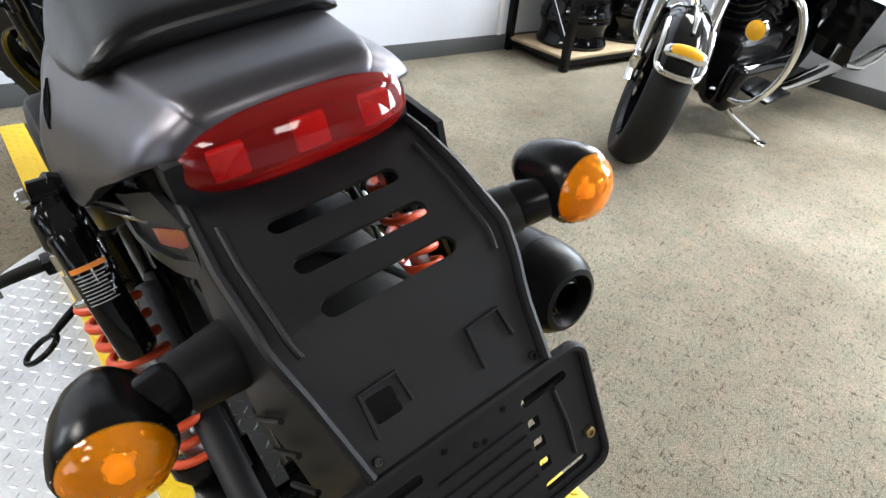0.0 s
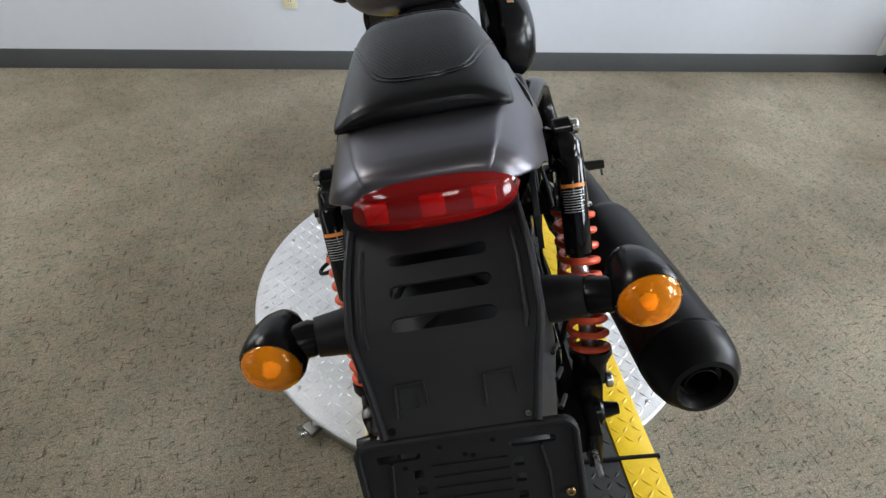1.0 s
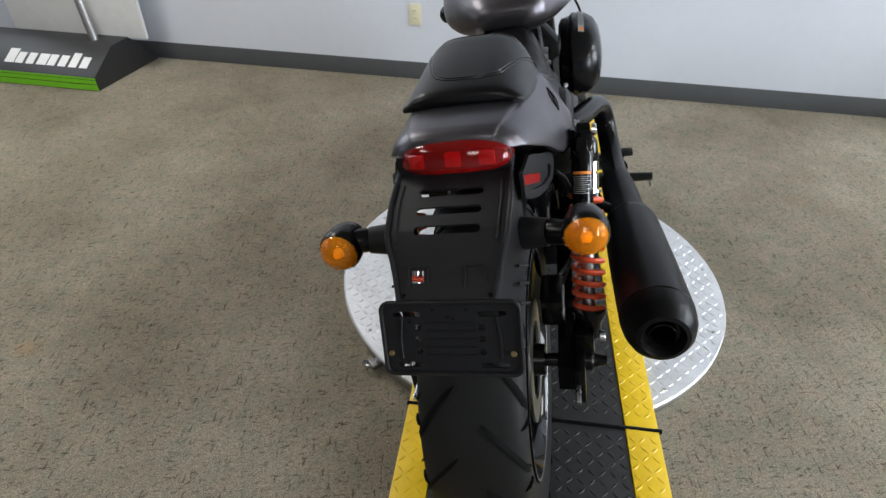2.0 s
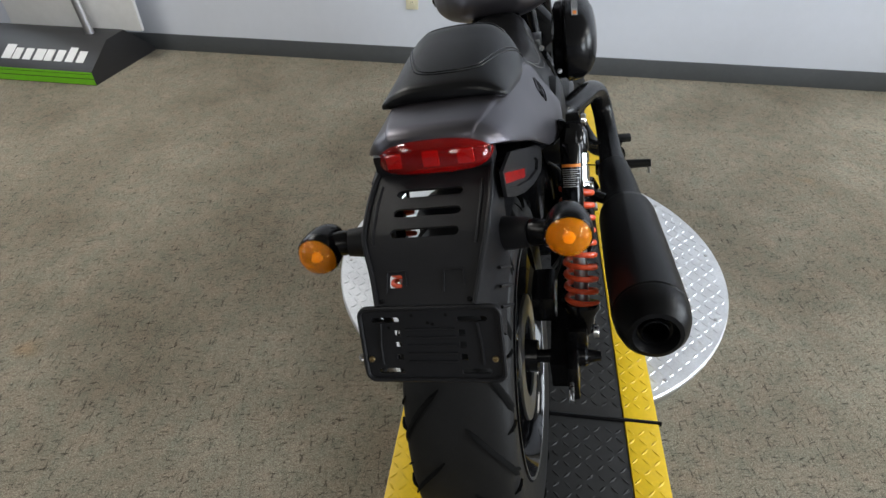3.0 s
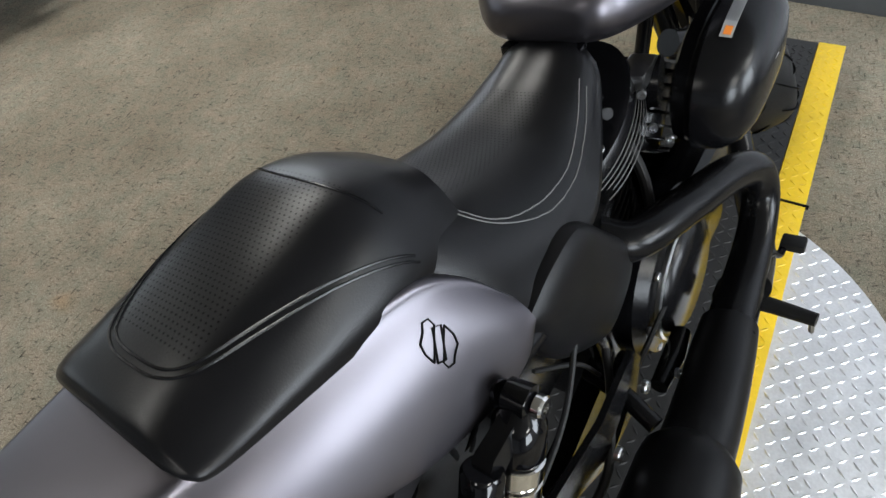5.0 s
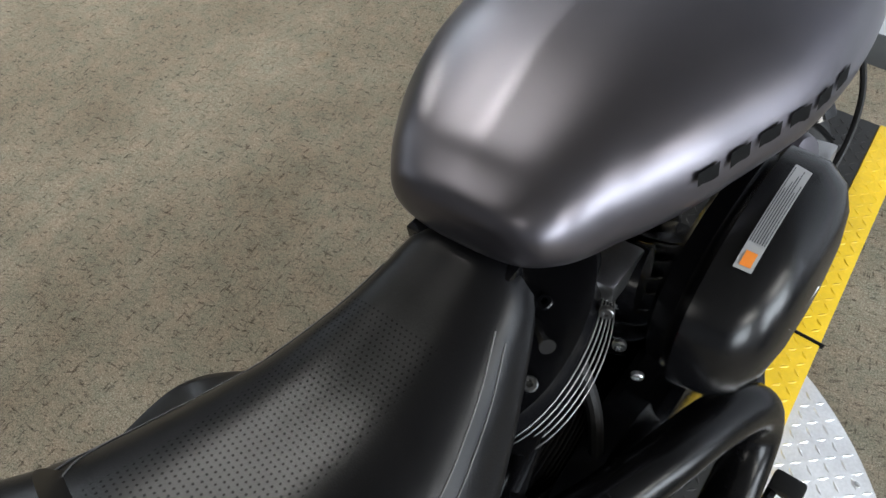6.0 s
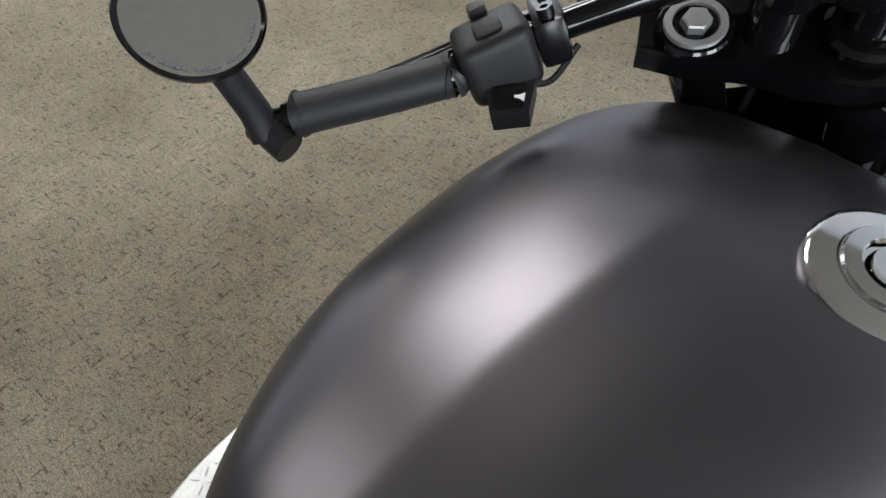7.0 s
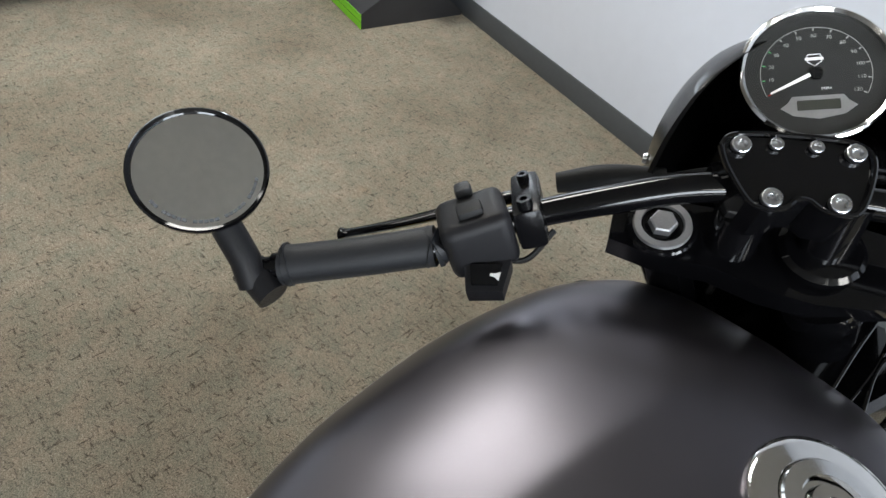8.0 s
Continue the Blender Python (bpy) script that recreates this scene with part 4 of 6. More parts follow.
# frame struts that carry the shocks, and the subframe under the seat
for s in (-1, 1):
    part("subframe_tube", tube([(s * 0.06, -0.05, 0.74), (s * 0.1, 0.1, 0.69), (s * 0.14, 0.24, 0.665), (s * 0.12, 0.45, 0.6), (s * 0.08, 0.6, 0.55)], 0.014, 12, 24), SATIN, bike)
    part("shock_mount", tube([(s * 0.13, 0.218, 0.655), (s * 0.145, 0.215, 0.668), (s * 0.162, 0.212, 0.682)], [0.018, 0.015, 0.012], 14, 10), SATIN, bike)
    part("frame_down_tube", tube([(s * 0.1, 0.42, 0.62), (s * 0.12, 0.44, 0.45), (s * 0.12, 0.48, 0.25), (s * 0.1, 0.6, 0.14), (s * 0.09, 1.0, 0.16), (s * 0.06, 1.12, 0.5), (s * 0.03, 1.13, 0.78)], 0.015, 12, 40), SATIN, bike)
    # swingarm with axle block
    arm = part("swingarm", loft([[(s * (xx - 0.016), yy, zz - h), (s * (xx + 0.016), yy, zz - h), (s * (xx + 0.016), yy, zz + h), (s * (xx - 0.016), yy, zz + h)] for xx, yy, zz, h in ((0.118, 0.46, 0.34, 0.03), (0.125, 0.3, 0.335, 0.028), (0.13, 0.1, 0.325, 0.026), (0.132, 0.02, 0.318, 0.03), (0.132, -0.05, 0.315, 0.03))]), SATIN, bike)
    part("axle_block", box((s * 0.155 - 0.01, -0.065, 0.265), (s * 0.155 + 0.01, 0.05, 0.35), 0.004), SATIN, arm)
    part("shock_lug", box((s * 0.165 - 0.018, 0.0, 0.325), (s * 0.165 + 0.018, 0.055, 0.375), 0.006), SATIN, arm)
    bolt("axle_nut", (s * 0.165, 0.0, 0.312), (s, 0, 0), 0.02, arm, SATIN)
    part("axle", tube([(s * 0.09, 0, 0.312), (s * 0.185, 0, 0.312), (s * 0.205, 0, 0.312)], [0.013, 0.013, 0.009], 12), SATIN, arm)
    part("adjuster_rod", tube([(s * 0.152, -0.06, 0.312), (s * 0.152, -0.105, 0.312)], 0.004, 8), BOLT, arm)
part("brake_caliper", box((0.085, 0.03, 0.37), (0.13, 0.12, 0.43), 0.01), SATIN, bike)
part("brake_hose", tube([(0.11, 0.1, 0.42), (0.14, 0.2, 0.4), (0.15, 0.33, 0.36), (0.17, 0.45, 0.38), (0.18, 0.55, 0.42)], 0.004, 8, 30), RUBBER, bike)
part("drive_belt", tube([(-0.125, 0.0, 0.40), (-0.125, 0.3, 0.39), (-0.125, 0.5, 0.37)], 0.008, 8, 12, flat=0.4), RUBBER, bike)
part("belt_pulley", lathe([(-0.012, 0.05), (-0.012, 0.088), (0.012, 0.088), (0.012, 0.05)], (-0.12, 0, 0.312), (-1.12, 0, 0.312), 48), SATIN, bike)
part("belt_guard", tube([(-0.135, -0.06, 0.42), (-0.135, 0.1, 0.44), (-0.135, 0.35, 0.42)], 0.016, 10, 16, flat=0.4), PLASTIC, bike)
part("inner_fender", loft([[(x, 0.345 * math.cos(radians(a)) + 0.0, 0.312 + 0.345 * math.sin(radians(a)) - 0.02 * (x / 0.085) ** 2) for x in np.linspace(-0.08, 0.08, 9)] for a in np.linspace(25, 92, 16)], False, False), PLASTIC, bike)

# exhaust
MA, MB = Vector((0.29, -0.071, 0.442)), Vector((0.272, 0.41, 0.372))
muffler = part("muffler", lathe([(0.01, 0.028), (0.002, 0.0305), (-0.006, 0.036), (-0.004, 0.043), (0.01, 0.0535), (0.03, 0.06), (0.052, 0.0625), (0.054, 0.0605), (0.057, 0.0605), (0.059, 0.063), (0.2, 0.0625), (0.405, 0.0595), (0.425, 0.057), (0.437, 0.049), (0.444, 0.043)], MA, MB, 56, caps=False), MUFFLER, bike, "satin black muffler with a rounded end cap")
part("muffler_bore", lathe([(0.0105, 0.0285), (0.012, 0.0205), (0.06, 0.02), (0.06, 0.0)], MA, MB, 40, caps=False), SATIN, muffler)
part("bore_ring", lathe([(0.011, 0.0235), (0.004, 0.0225), (0.003, 0.0205), (0.012, 0.0195)], MA, MB, 40, caps=False), EXHAUST, muffler)
part("heat_shield", tube([(0.274, 0.355, 0.379), (0.272, 0.4, 0.372), (0.268, 0.46, 0.368), (0.262, 0.53, 0.366), (0.258, 0.575, 0.366)], [0.0445, 0.044, 0.043, 0.041, 0.038], 28, 20), MUFFLER, bike, "ribbed black heat shield")
for k in range(4):
    part("shield_slot", tube([(0.28, 0.535 + k * 0.008, 0.397), (0.293, 0.535 + k * 0.008, 0.385)], 0.0022, 6), GROOVE, bike)
part("exhaust_pipe", tube([(0.26, 0.56, 0.366), (0.255, 0.66, 0.372), (0.25, 0.74, 0.392), (0.242, 0.785, 0.435), (0.23, 0.775, 0.487), (0.21, 0.715, 0.522), (0.185, 0.62, 0.545), (0.15, 0.52, 0.562), (0.11, 0.5, 0.575)], [0.034, 0.03, 0.0275, 0.027, 0.027, 0.027, 0.027, 0.027, 0.027], 24, 60), EXHAUST, bike, "black header pipe looping forward")
part("front_header", tube([(0.27, 0.66, 0.36), (0.25, 0.8, 0.3), (0.2, 0.95, 0.26), (0.12, 1.08, 0.4), (0.06, 1.06, 0.52), (0.03, 1.0, 0.56)], 0.024, 20, 40), EXHAUST, bike)

# engine
eng = part("crankcase", box((-0.14, 0.46, 0.17), (0.125, 0.9, 0.43), 0.045, seg=4), SATIN, bike, "black engine crankcase")
clutch = part("clutch_cover", lathe([(0.0, 0.14), (0.03, 0.14), (0.046, 0.128), (0.05, 0.104), (0.062, 0.098), (0.072, 0.08), (0.076, 0.0)], (0.12, 0.63, 0.385), (1.12, 0.63, 0.41), 48), SATIN, eng, "round black clutch cover")
part("cover_band", lathe([(0.05, 0.105), (0.056, 0.1055), (0.058, 0.101)], (0.12, 0.63, 0.385), (1.12, 0.63, 0.41), 48, caps=False), STEEL, clutch, "bright band round the cover")
for k in range(8):
    a = 2 * math.pi * k / 8
    bolt("cover_screw", (0.166, 0.63 + 0.118 * math.cos(a), 0.385 + 0.118 * math.sin(a)), (1, 0, 0), 0.007, clutch)
part("cam_cover", box((0.1, 0.66, 0.26), (0.17, 0.9, 0.5), 0.03, seg=3), SATIN, eng, "black cam cover")
part("primary_cover", box((-0.18, 0.5, 0.26), (-0.13, 0.8, 0.44), 0.03, seg=3), SATIN, eng)


def cylinder(y0, z0, y1, z1, n):
    """Finned barrel with rounded plan; bright worn fin edges."""
    a, b = Vector((0, y0, z0)), Vector((0, y1, z1))
    d = (b - a).normalized()
    side = Vector((1, 0, 0))
    fwd = d.cross(side)
    body = []
    for t in (0, 1):
        c = a + (b - a) * t
        body.append([c + side * 0.075 * math.cos(q) + fwd * 0.075 * math.sin(q) for q in np.linspace(0, 2 * math.pi, 25)[:-1]])
    cyl = part("cylinder", loft(body), SATIN, bike, "black finned engine cylinder")
    for k in range(n):
        c = a + (b - a) * (0.08 + 0.84 * k / (n - 1))
        ring = []
        for q in np.linspace(0, 2 * math.pi, 33)[:-1]:
            cx, sx = math.cos(q), math.sin(q)
            ring.append((0.1 * math.copysign(abs(cx) ** 0.6, cx), 0.088 * math.copysign(abs(sx) ** 0.6, sx)))
        rings = [[c + d * w + side * u * f + fwd * v * f for u, v in ring] for w, f in ((-0.002, 0.98), (-0.0012, 1.0), (0.0012, 1.0), (0.002, 0.98))]
        part("fin", loft(rings), SATIN, cyl)
        part("fin_edge", loft([[c + d * w + side * u * 1.003 + fwd * v * 1.003 for u, v in ring] for w in (-0.0008, 0.0008)], True, False), EXHAUST, cyl, "bare metal fin edge")
    return cyl


cylinder(0.64, 0.42, 0.575, 0.6, 9)
cylinder(0.78, 0.42, 0.9, 0.58, 9)
# rear rocker cover with five bright ribs round its outer edge
def rocker(f, z):
    out = []
    for q in np.linspace(0, 2 * math.pi, 41)[:-1]:
        c, y = math.cos(q), 0.64 + 0.115 * f * math.sin(q)
        out.append(((0.099 if c > 0 else 0.06) * f * math.copysign(abs(c) ** 0.75, c), y, z + 0.5 * (y - 0.64)))
    return out


head = part("rear_rocker_cover", loft([rocker(0.96, 0.565), rocker(1.0, 0.595), rocker(1.0, 0.636), rocker(0.95, 0.648), rocker(0.8, 0.652)]), SATIN, bike, "black rocker cover with bright ribs")
for k in range(5):
    pts = []
    for q in np.linspace(-1.25, 1.25, 28):
        y = 0.64 + 0.117 * math.sin(q)
        pts.append(((0.1005 + (4 - k) * 0.0034) * abs(math.cos(q)) ** 0.75, y, 0.606 + k * 0.0058 + 0.5 * (y - 0.64)))
    part("bright_rib", tube(pts, 0.0008, 6), WORN, head, "bare metal rib")
bolt("cover_bolt", (0.05, 0.665, 0.662), (0, -0.4, 1), 0.008, head, SATIN)
bolt("cover_bolt", (0.075, 0.6, 0.63), (0.3, -0.4, 1), 0.008, head, WORN)
part("spark_lead", tube([(0.05, 0.645, 0.655), (0.07, 0.63, 0.668), (0.083, 0.62, 0.674)], [0.005, 0.006, 0.008], 10, 12), SATIN, head)
part("cover_pad", box((-0.02, 0.64, 0.648), (0.045, 0.70, 0.668), 0.008), COVER, head)

# air cleaner on the right flank, with its label
AC = Vector((0.0, 0.824, 0.632))
back = part("air_cleaner", loft([[(x, AC.y + sy * math.copysign(abs(math.cos(q)) ** 0.8, math.cos(q)), AC.z + sz * math.copysign(abs(math.sin(q)) ** 0.8, math.sin(q)) + 0.12 * (AC.y + sy * math.cos(q) - AC.y)) for q in np.linspace(0, 2 * math.pi, 49)[:-1]] for x, sy, sz in ((0.125, 0.1, 0.066), (0.132, 0.114, 0.08), (0.15, 0.12, 0.084), (0.153, 0.118, 0.082), (0.158, 0.124, 0.087), (0.161, 0.13, 0.0915), (0.195, 0.125, 0.087), (0.216, 0.11, 0.075), (0.228, 0.087, 0.056), (0.234, 0.055, 0.032), (0.236, 0.018, 0.009))]), COVER, bike, "black oval air cleaner cover with a warning label")
part("emblem_bar", tube([(0.226, 0.765, 0.648), (0.23, 0.82, 0.652)], 0.006, 8, flat=0.4), STEEL, back, "silver emblem")
part("emblem_dot", lathe([(0, 0.006), (0.002, 0.004)], (0.221, 0.747, 0.641), (1.2, 0.72, 0.63), 16), GROOVE, back)


def on_air(f, g):
    q = radians(117 - 55 * f)
    x = 0.174 + 0.018 * g
    sy, sz = (0.1305, 0.092) if g < 0.5 else (0.126, 0.088)
    return (x, AC.y + (sy + 0.001) * math.copysign(abs(math.cos(q)) ** 0.8, math.cos(q)), AC.z + (sz + 0.001) * abs(math.sin(q)) ** 0.8 + 0.12 * (sy * math.copysign(abs(math.cos(q)) ** 0.8, math.cos(q))))


def air_label(f0, f1, g0, g1, mt, nm, up=0.0):
    rings = [[tuple(Vector(on_air(f, 0)) * (1 - g) + Vector(on_air(f, 1)) * g + Vector((up * 0.3, 0, up))) for g in (g0, g1)] for f in np.linspace(f0, f1, 10)]
    part(nm, loft(rings, False), mt, back)


air_label(0.0, 0.84, 0.12, 0.95, LABEL, "label", 0.0006)
air_label(0.03, 0.15, 0.3, 0.8, ORANGE, "warning_patch", 0.0012)
for k in range(7):
    air_label(0.22, 0.8 - 0.07 * ((k * 3) % 4), 0.17 + k * 0.11, 0.215 + k * 0.11, VINYL, "print_line", 0.0012)
bolt("cleaner_screw", (0.14, 0.68, 0.6), (0.5, -1, 0), 0.006, back)

# carburettor bits and hoses between tank and air cleaner
part("throttle_body", lathe([(0, 0.03), (0.06, 0.03), (0.06, 0.036), (0.075, 0.036)], (0.03, 0.74, 0.64), (0.13, 0.76, 0.64), 20), SATIN, bike, "black throttle body")
part("bracket_casting", box((0.06, 0.7, 0.655), (0.1, 0.76, 0.68), 0.006), STEEL, bike)
bolt("hose_clip", (0.1, 0.69, 0.66), (0.3, -1, 0.2), 0.007, bike, WORN)
bolt("hose_clip", (0.11, 0.7, 0.6), (0.5, -1, 0.2), 0.007, bike)
part("hose", tube([(0.09, 0.66, 0.6), (0.12, 0.64, 0.55), (0.14, 0.6, 0.5), (0.13, 0.55, 0.46)], 0.008, 10, 20), RUBBER, bike)
part("cable", tube([(0.12, 0.3, 0.56), (0.14, 0.36, 0.5), (0.15, 0.4, 0.42), (0.14, 0.45, 0.4)], 0.003, 8, 20), RUBBER, bike)

part("horn_cover", lathe([(0, 0.0), (0, 0.02), (0.005, 0.024), (0.018, 0.025), (0.024, 0.021), (0.027, 0.0)], (0.15, 0.955, 0.672), (0.22, 0.94, 0.70), 28), PAINT, bike, "grey round horn cover")
part("cover_bracket", box((0.165, 0.96, 0.63), (0.19, 1.0, 0.67), 0.005), STEEL, bike)
part("cable", tube([(0.165, 1.1, 0.72), (0.185, 1.07, 0.68), (0.192, 1.02, 0.64), (0.18, 0.97, 0.58)], 0.0035, 8, 20), RUBBER, bike)

part("muffler_bracket", plate([(0.2, 0.47), (0.3, 0.5), (0.42, 0.47), (0.46, 0.4), (0.4, 0.36), (0.3, 0.4), (0.22, 0.42)], [round_rect(0.31, 0.42, 0.37, 0.45, 0.01)], 0.008, lambda u, v, w: (0.2 - 0.2 * abs(u - 0.33) + w, u, v)), SATIN, bike, "black cast muffler bracket")
part("bracket_arm", tube([(0.13, 0.4, 0.42), (0.18, 0.38, 0.43), (0.23, 0.36, 0.42)], [0.016, 0.013, 0.012], 12, 14), SATIN, bike)
part("hose", tube([(0.15, 0.41, 0.47), (0.175, 0.36, 0.45), (0.2, 0.28, 0.41), (0.18, 0.2, 0.37), (0.14, 0.1, 0.36)], 0.0055, 10, 30), RUBBER, bike, "black hose in a loop")
part("brake_line", tube([(0.12, 0.08, 0.41), (0.155, 0.16, 0.47), (0.165, 0.27, 0.53), (0.15, 0.36, 0.6)], 0.0035, 8, 24), RUBBER, bike)
cyl_ = part("master_cylinder", tube([(0.2, 0.55, 0.35), (0.205, 0.5, 0.36), (0.205, 0.44, 0.37)], [0.014, 0.016, 0.012], 16), SATIN, bike, "black rear brake master cylinder")
bolt("cylinder_bolt", (0.218, 0.47, 0.37), (1, 0, 0.2), 0.007, cyl_)
bolt("bracket_bolt", (0.206, 0.3, 0.44), (1, 0, 0.1), 0.009, bike)
bolt("bracket_bolt", (0.2, 0.4, 0.43), (1, 0, 0.1), 0.009, bike)
part("pivot_cap", lathe([(0, 0.03), (0.012, 0.03), (0.016, 0.022), (0.016, 0.01), (0.012, 0.009), (0.012, 0)], (0.135, 0.46, 0.34), (1.135, 0.46, 0.34), 24), SATIN, bike)

# side covers and the black box under the seat
for s in (-1, 1):
    rim = spline([(0.281, 0.69), (0.34, 0.705), (0.4, 0.7), (0.455, 0.64), (0.51, 0.56), (0.505, 0.51), (0.435, 0.48), (0.36, 0.53), (0.3, 0.6), (0.281, 0.69)], 60)[:-1]
    part("side_cover", loft([[(s * x, 0.39 + (y - 0.39) * f, 0.6 + (z - 0.6) * f) for y, z in rim] for x, f in ((0.11, 1.0), (0.138, 1.0), (0.147, 0.975), (0.153, 0.9), (0.157, 0.75), (0.16, 0.45))]), MUFFLER, bike, "black plastic side cover")
part("battery_box", box((-0.085, 0.26, 0.42), (0.1, 0.46, 0.65), 0.015), SATIN, bike)
part("seat_pan", box((-0.07, 0.28, 0.655), (0.095, 0.5, 0.69), 0.01), PLASTIC, bike)
part("seat_latch", box((0.08, 0.2, 0.62), (0.115, 0.26, 0.655), 0.005), SATIN, bike)

# pegs, brake pedal, shift lever, side stand
for s in (-1, 1):
    peg = part("foot_peg", tube([(s * 0.275, 0.662, 0.327), (s * 0.3, 0.66, 0.328), (s * 0.357, 0.652, 0.331)], [0.013, 0.0125, 0.0105], 14), RUBBER, bike, "black rubber foot peg")
    part("peg_bracket", box((s * 0.245 - 0.03, 0.644, 0.308), (s * 0.245 + 0.03, 0.684, 0.338), 0.006), SATIN, peg)
    part("peg_feeler", tube([(s * 0.352, 0.653, 0.322), (s * 0.354, 0.652, 0.302)], 0.004, 8), STEEL, peg)
pedal = part("brake_pedal", tube([(0.25, 0.67, 0.33), (0.262, 0.7, 0.355), (0.275, 0.735, 0.36), (0.285, 0.755, 0.34), (0.287, 0.778, 0.338)], 0.006, 10, 24), SATIN, bike, "black brake pedal")
part("pedal_pad", box((0.281, 0.77, 0.334), (0.317, 0.798, 0.35), 0.005), RUBBER, pedal)
shift = part("shift_lever", tube([(-0.19, 0.62, 0.27), (-0.25, 0.6, 0.262), (-0.315, 0.572, 0.24)], [0.009, 0.008, 0.007], 10, 16), SATIN, bike, "black shift lever with a looped end")
loop_ = [(-0.335 + 0.03 * math.cos(q), 0.56 + 0.02 * math.sin(q), 0.232 + 0.012 * math.cos(q)) for q in np.linspace(0, 2 * math.pi, 25)]
part("lever_loop", tube(loop_, 0.0055, 8), SATIN, shift)
stand = part("side_stand", tube([(-0.13, 0.56, 0.19), (-0.2, 0.52, 0.13), (-0.262, 0.48, 0.058)], 0.012, 12, 12), SATIN, bike, "black side stand, swung out")
part("stand_foot", box((-0.29, 0.455, 0.049), (-0.24, 0.515, 0.058), 0.003), SATIN, stand)
part("stand_tang", tube([(-0.25, 0.49, 0.07), (-0.29, 0.43, 0.09), (-0.3, 0.42, 0.085)], 0.005, 8, 10), SATIN, stand)

# ---- front end, turned to the left ----
SET = pose(0.0106, 0.0007, 0.029, 0.32, -0.91, 0.7)
FRONT = SET @ Matrix.Translation((0, 1.131, 0)) @ Matrix.Rotation(radians(38), 4, "Z")


RAKE = Vector((0, -0.375, 0.615)).normalized()
STEM = Matrix.Translation((0, 1.131, 0.9))
FORK = SET @ STEM @ Matrix.Rotation(radians(38), 4, RAKE) @ STEM.inverted() @ Matrix.Translation((0, 1.131, 0))


def fork_part(name, bm, mat, parent=None, label="", sharp=35):
    bm.transform(FORK)
    return part(name, bm, mat, parent or bike, label, sharp)


def fpart(name, bm, mat, parent=None, label="", sharp=35):
    """A part given in the steering's own axes: x right, y ahead of the stem, z up."""
    bm.transform(FRONT)
    return part(name, bm, mat, parent or bike, label, sharp)


wheel(0.375, 0.3, 0.3, 0.122, 0.216, 0.0, FORK)
for s in (-1, 1):
    leg = fork_part("fork_leg", tube([(s * 0.112, 0.02 + s * 0.02, 0.892 - s * 0.034), (s * 0.112, 0.19, 0.6)], 0.0215, 20), GLOSS, label="gloss black fork leg")
    fork_part("fork_slider", tube([(s * 0.112, 0.19, 0.615), (s * 0.112, 0.21, 0.58), (s * 0.112, 0.375, 0.29)], [0.027, 0.029, 0.027], 20), SATIN, leg)
    foot, nose = Vector((s * 0.112, -0.005, 0.898)), Vector((s * 0.112, -0.5, 1.9))
    fcap = fpart("fork_cap", lathe([(0, 0.027), (0.004, 0.027), (0.006, 0.0255), (0.006, 0.022)], foot, nose, 36), GLOSS, leg, "fork cap in a black ring")
    fpart("cap_band", lathe([(0.0062, 0.0225), (0.009, 0.0217), (0.009, 0.0165), (0.006, 0.0158)], foot, nose, 36, caps=False), ALLOY, fcap, "bare metal band")
    fpart("cap_groove", lathe([(0.0065, 0.016), (0.0055, 0.0105)], foot, nose, 30, caps=False), GROOVE, fcap)
    fpart("cap_hex", lathe([(0.005, 0.0112), (0.012, 0.0105), (0.013, 0.0092), (0.013, 0.0)], foot, nose, 6), ALLOY, fcap, "bare metal hexagon")
tcl = [(-0.15, -0.03), (-0.15, 0.02), (-0.11, 0.038), (-0.05, 0.035), (0, 0.05), (0.05, 0.035), (0.11, 0.038), (0.15, 0.02), (0.15, -0.03), (0.115, -0.042), (0.07, -0.045), (0.035, -0.06), (0.0, -0.066), (-0.035, -0.06), (-0.07, -0.045), (-0.115, -0.042)]
clamp = fpart("triple_clamp", plate(tcl, [], 0.022, lambda u, v, w: (u, 0.6 * v - 0.5 * w, 0.898 + w + 0.3 * v)), GLOSS, label="gloss black triple clamp")
fork_part("lower_clamp", plate([(u, v * 0.9) for u, v in tcl], [], 0.03, lambda u, v, w: (u, v + 0.12, 0.73 + w - 0.25 * v)), GLOSS)
fork_part("steering_head", tube([(0, 0.0, 0.87), (0, 0.13, 0.66)], 0.034, 24), GLOSS)
neck = [(-0.12, 1.085), (-0.15, 1.15), (-0.1, 1.235), (0.03, 1.255), (0.075, 1.19), (0.062, 1.09)]
part("neck_shroud", loft([[(x * f, 1.15 + (y - 1.15) * f, z) for x, y in neck] for z, f in ((0.66, 0.9), (0.7, 1.0), (0.8, 1.0), (0.822, 0.96), (0.828, 0.88))]), GLOSS, bike, "gloss black shroud over the frame neck")
fpart("stem_ring", lathe([(0, 0.03), (0.006, 0.03), (0.009, 0.026), (0.009, 0.0)], (0, -0.004, 0.9), (0, -0.5, 1.9), 28), GLOSS, clamp)
fpart("stem_nut", lathe([(0.009, 0.0095), (0.014, 0.0095), (0.016, 0.008), (0.016, 0.004), (0.012, 0.0035), (0.012, 0)], (0, -0.004, 0.9), (0, -0.5, 1.9), 12), BOLT, clamp)
drum = fpart("ignition_barrel", lathe([(0, 0.031), (0.022, 0.031), (0.025, 0.028), (0.025, 0.022), (0.02, 0.02), (0.02, 0)], (0.0, 0.03, 0.9), (0, -0.1, 1.7), 32), SATIN, clamp)
fpart("switch_face", lathe([(0.0205, 0.019), (0.024, 0.017), (0.024, 0.0)], (0.0, 0.03, 0.9), (0, -0.1, 1.7), 24), GRIP, drum)

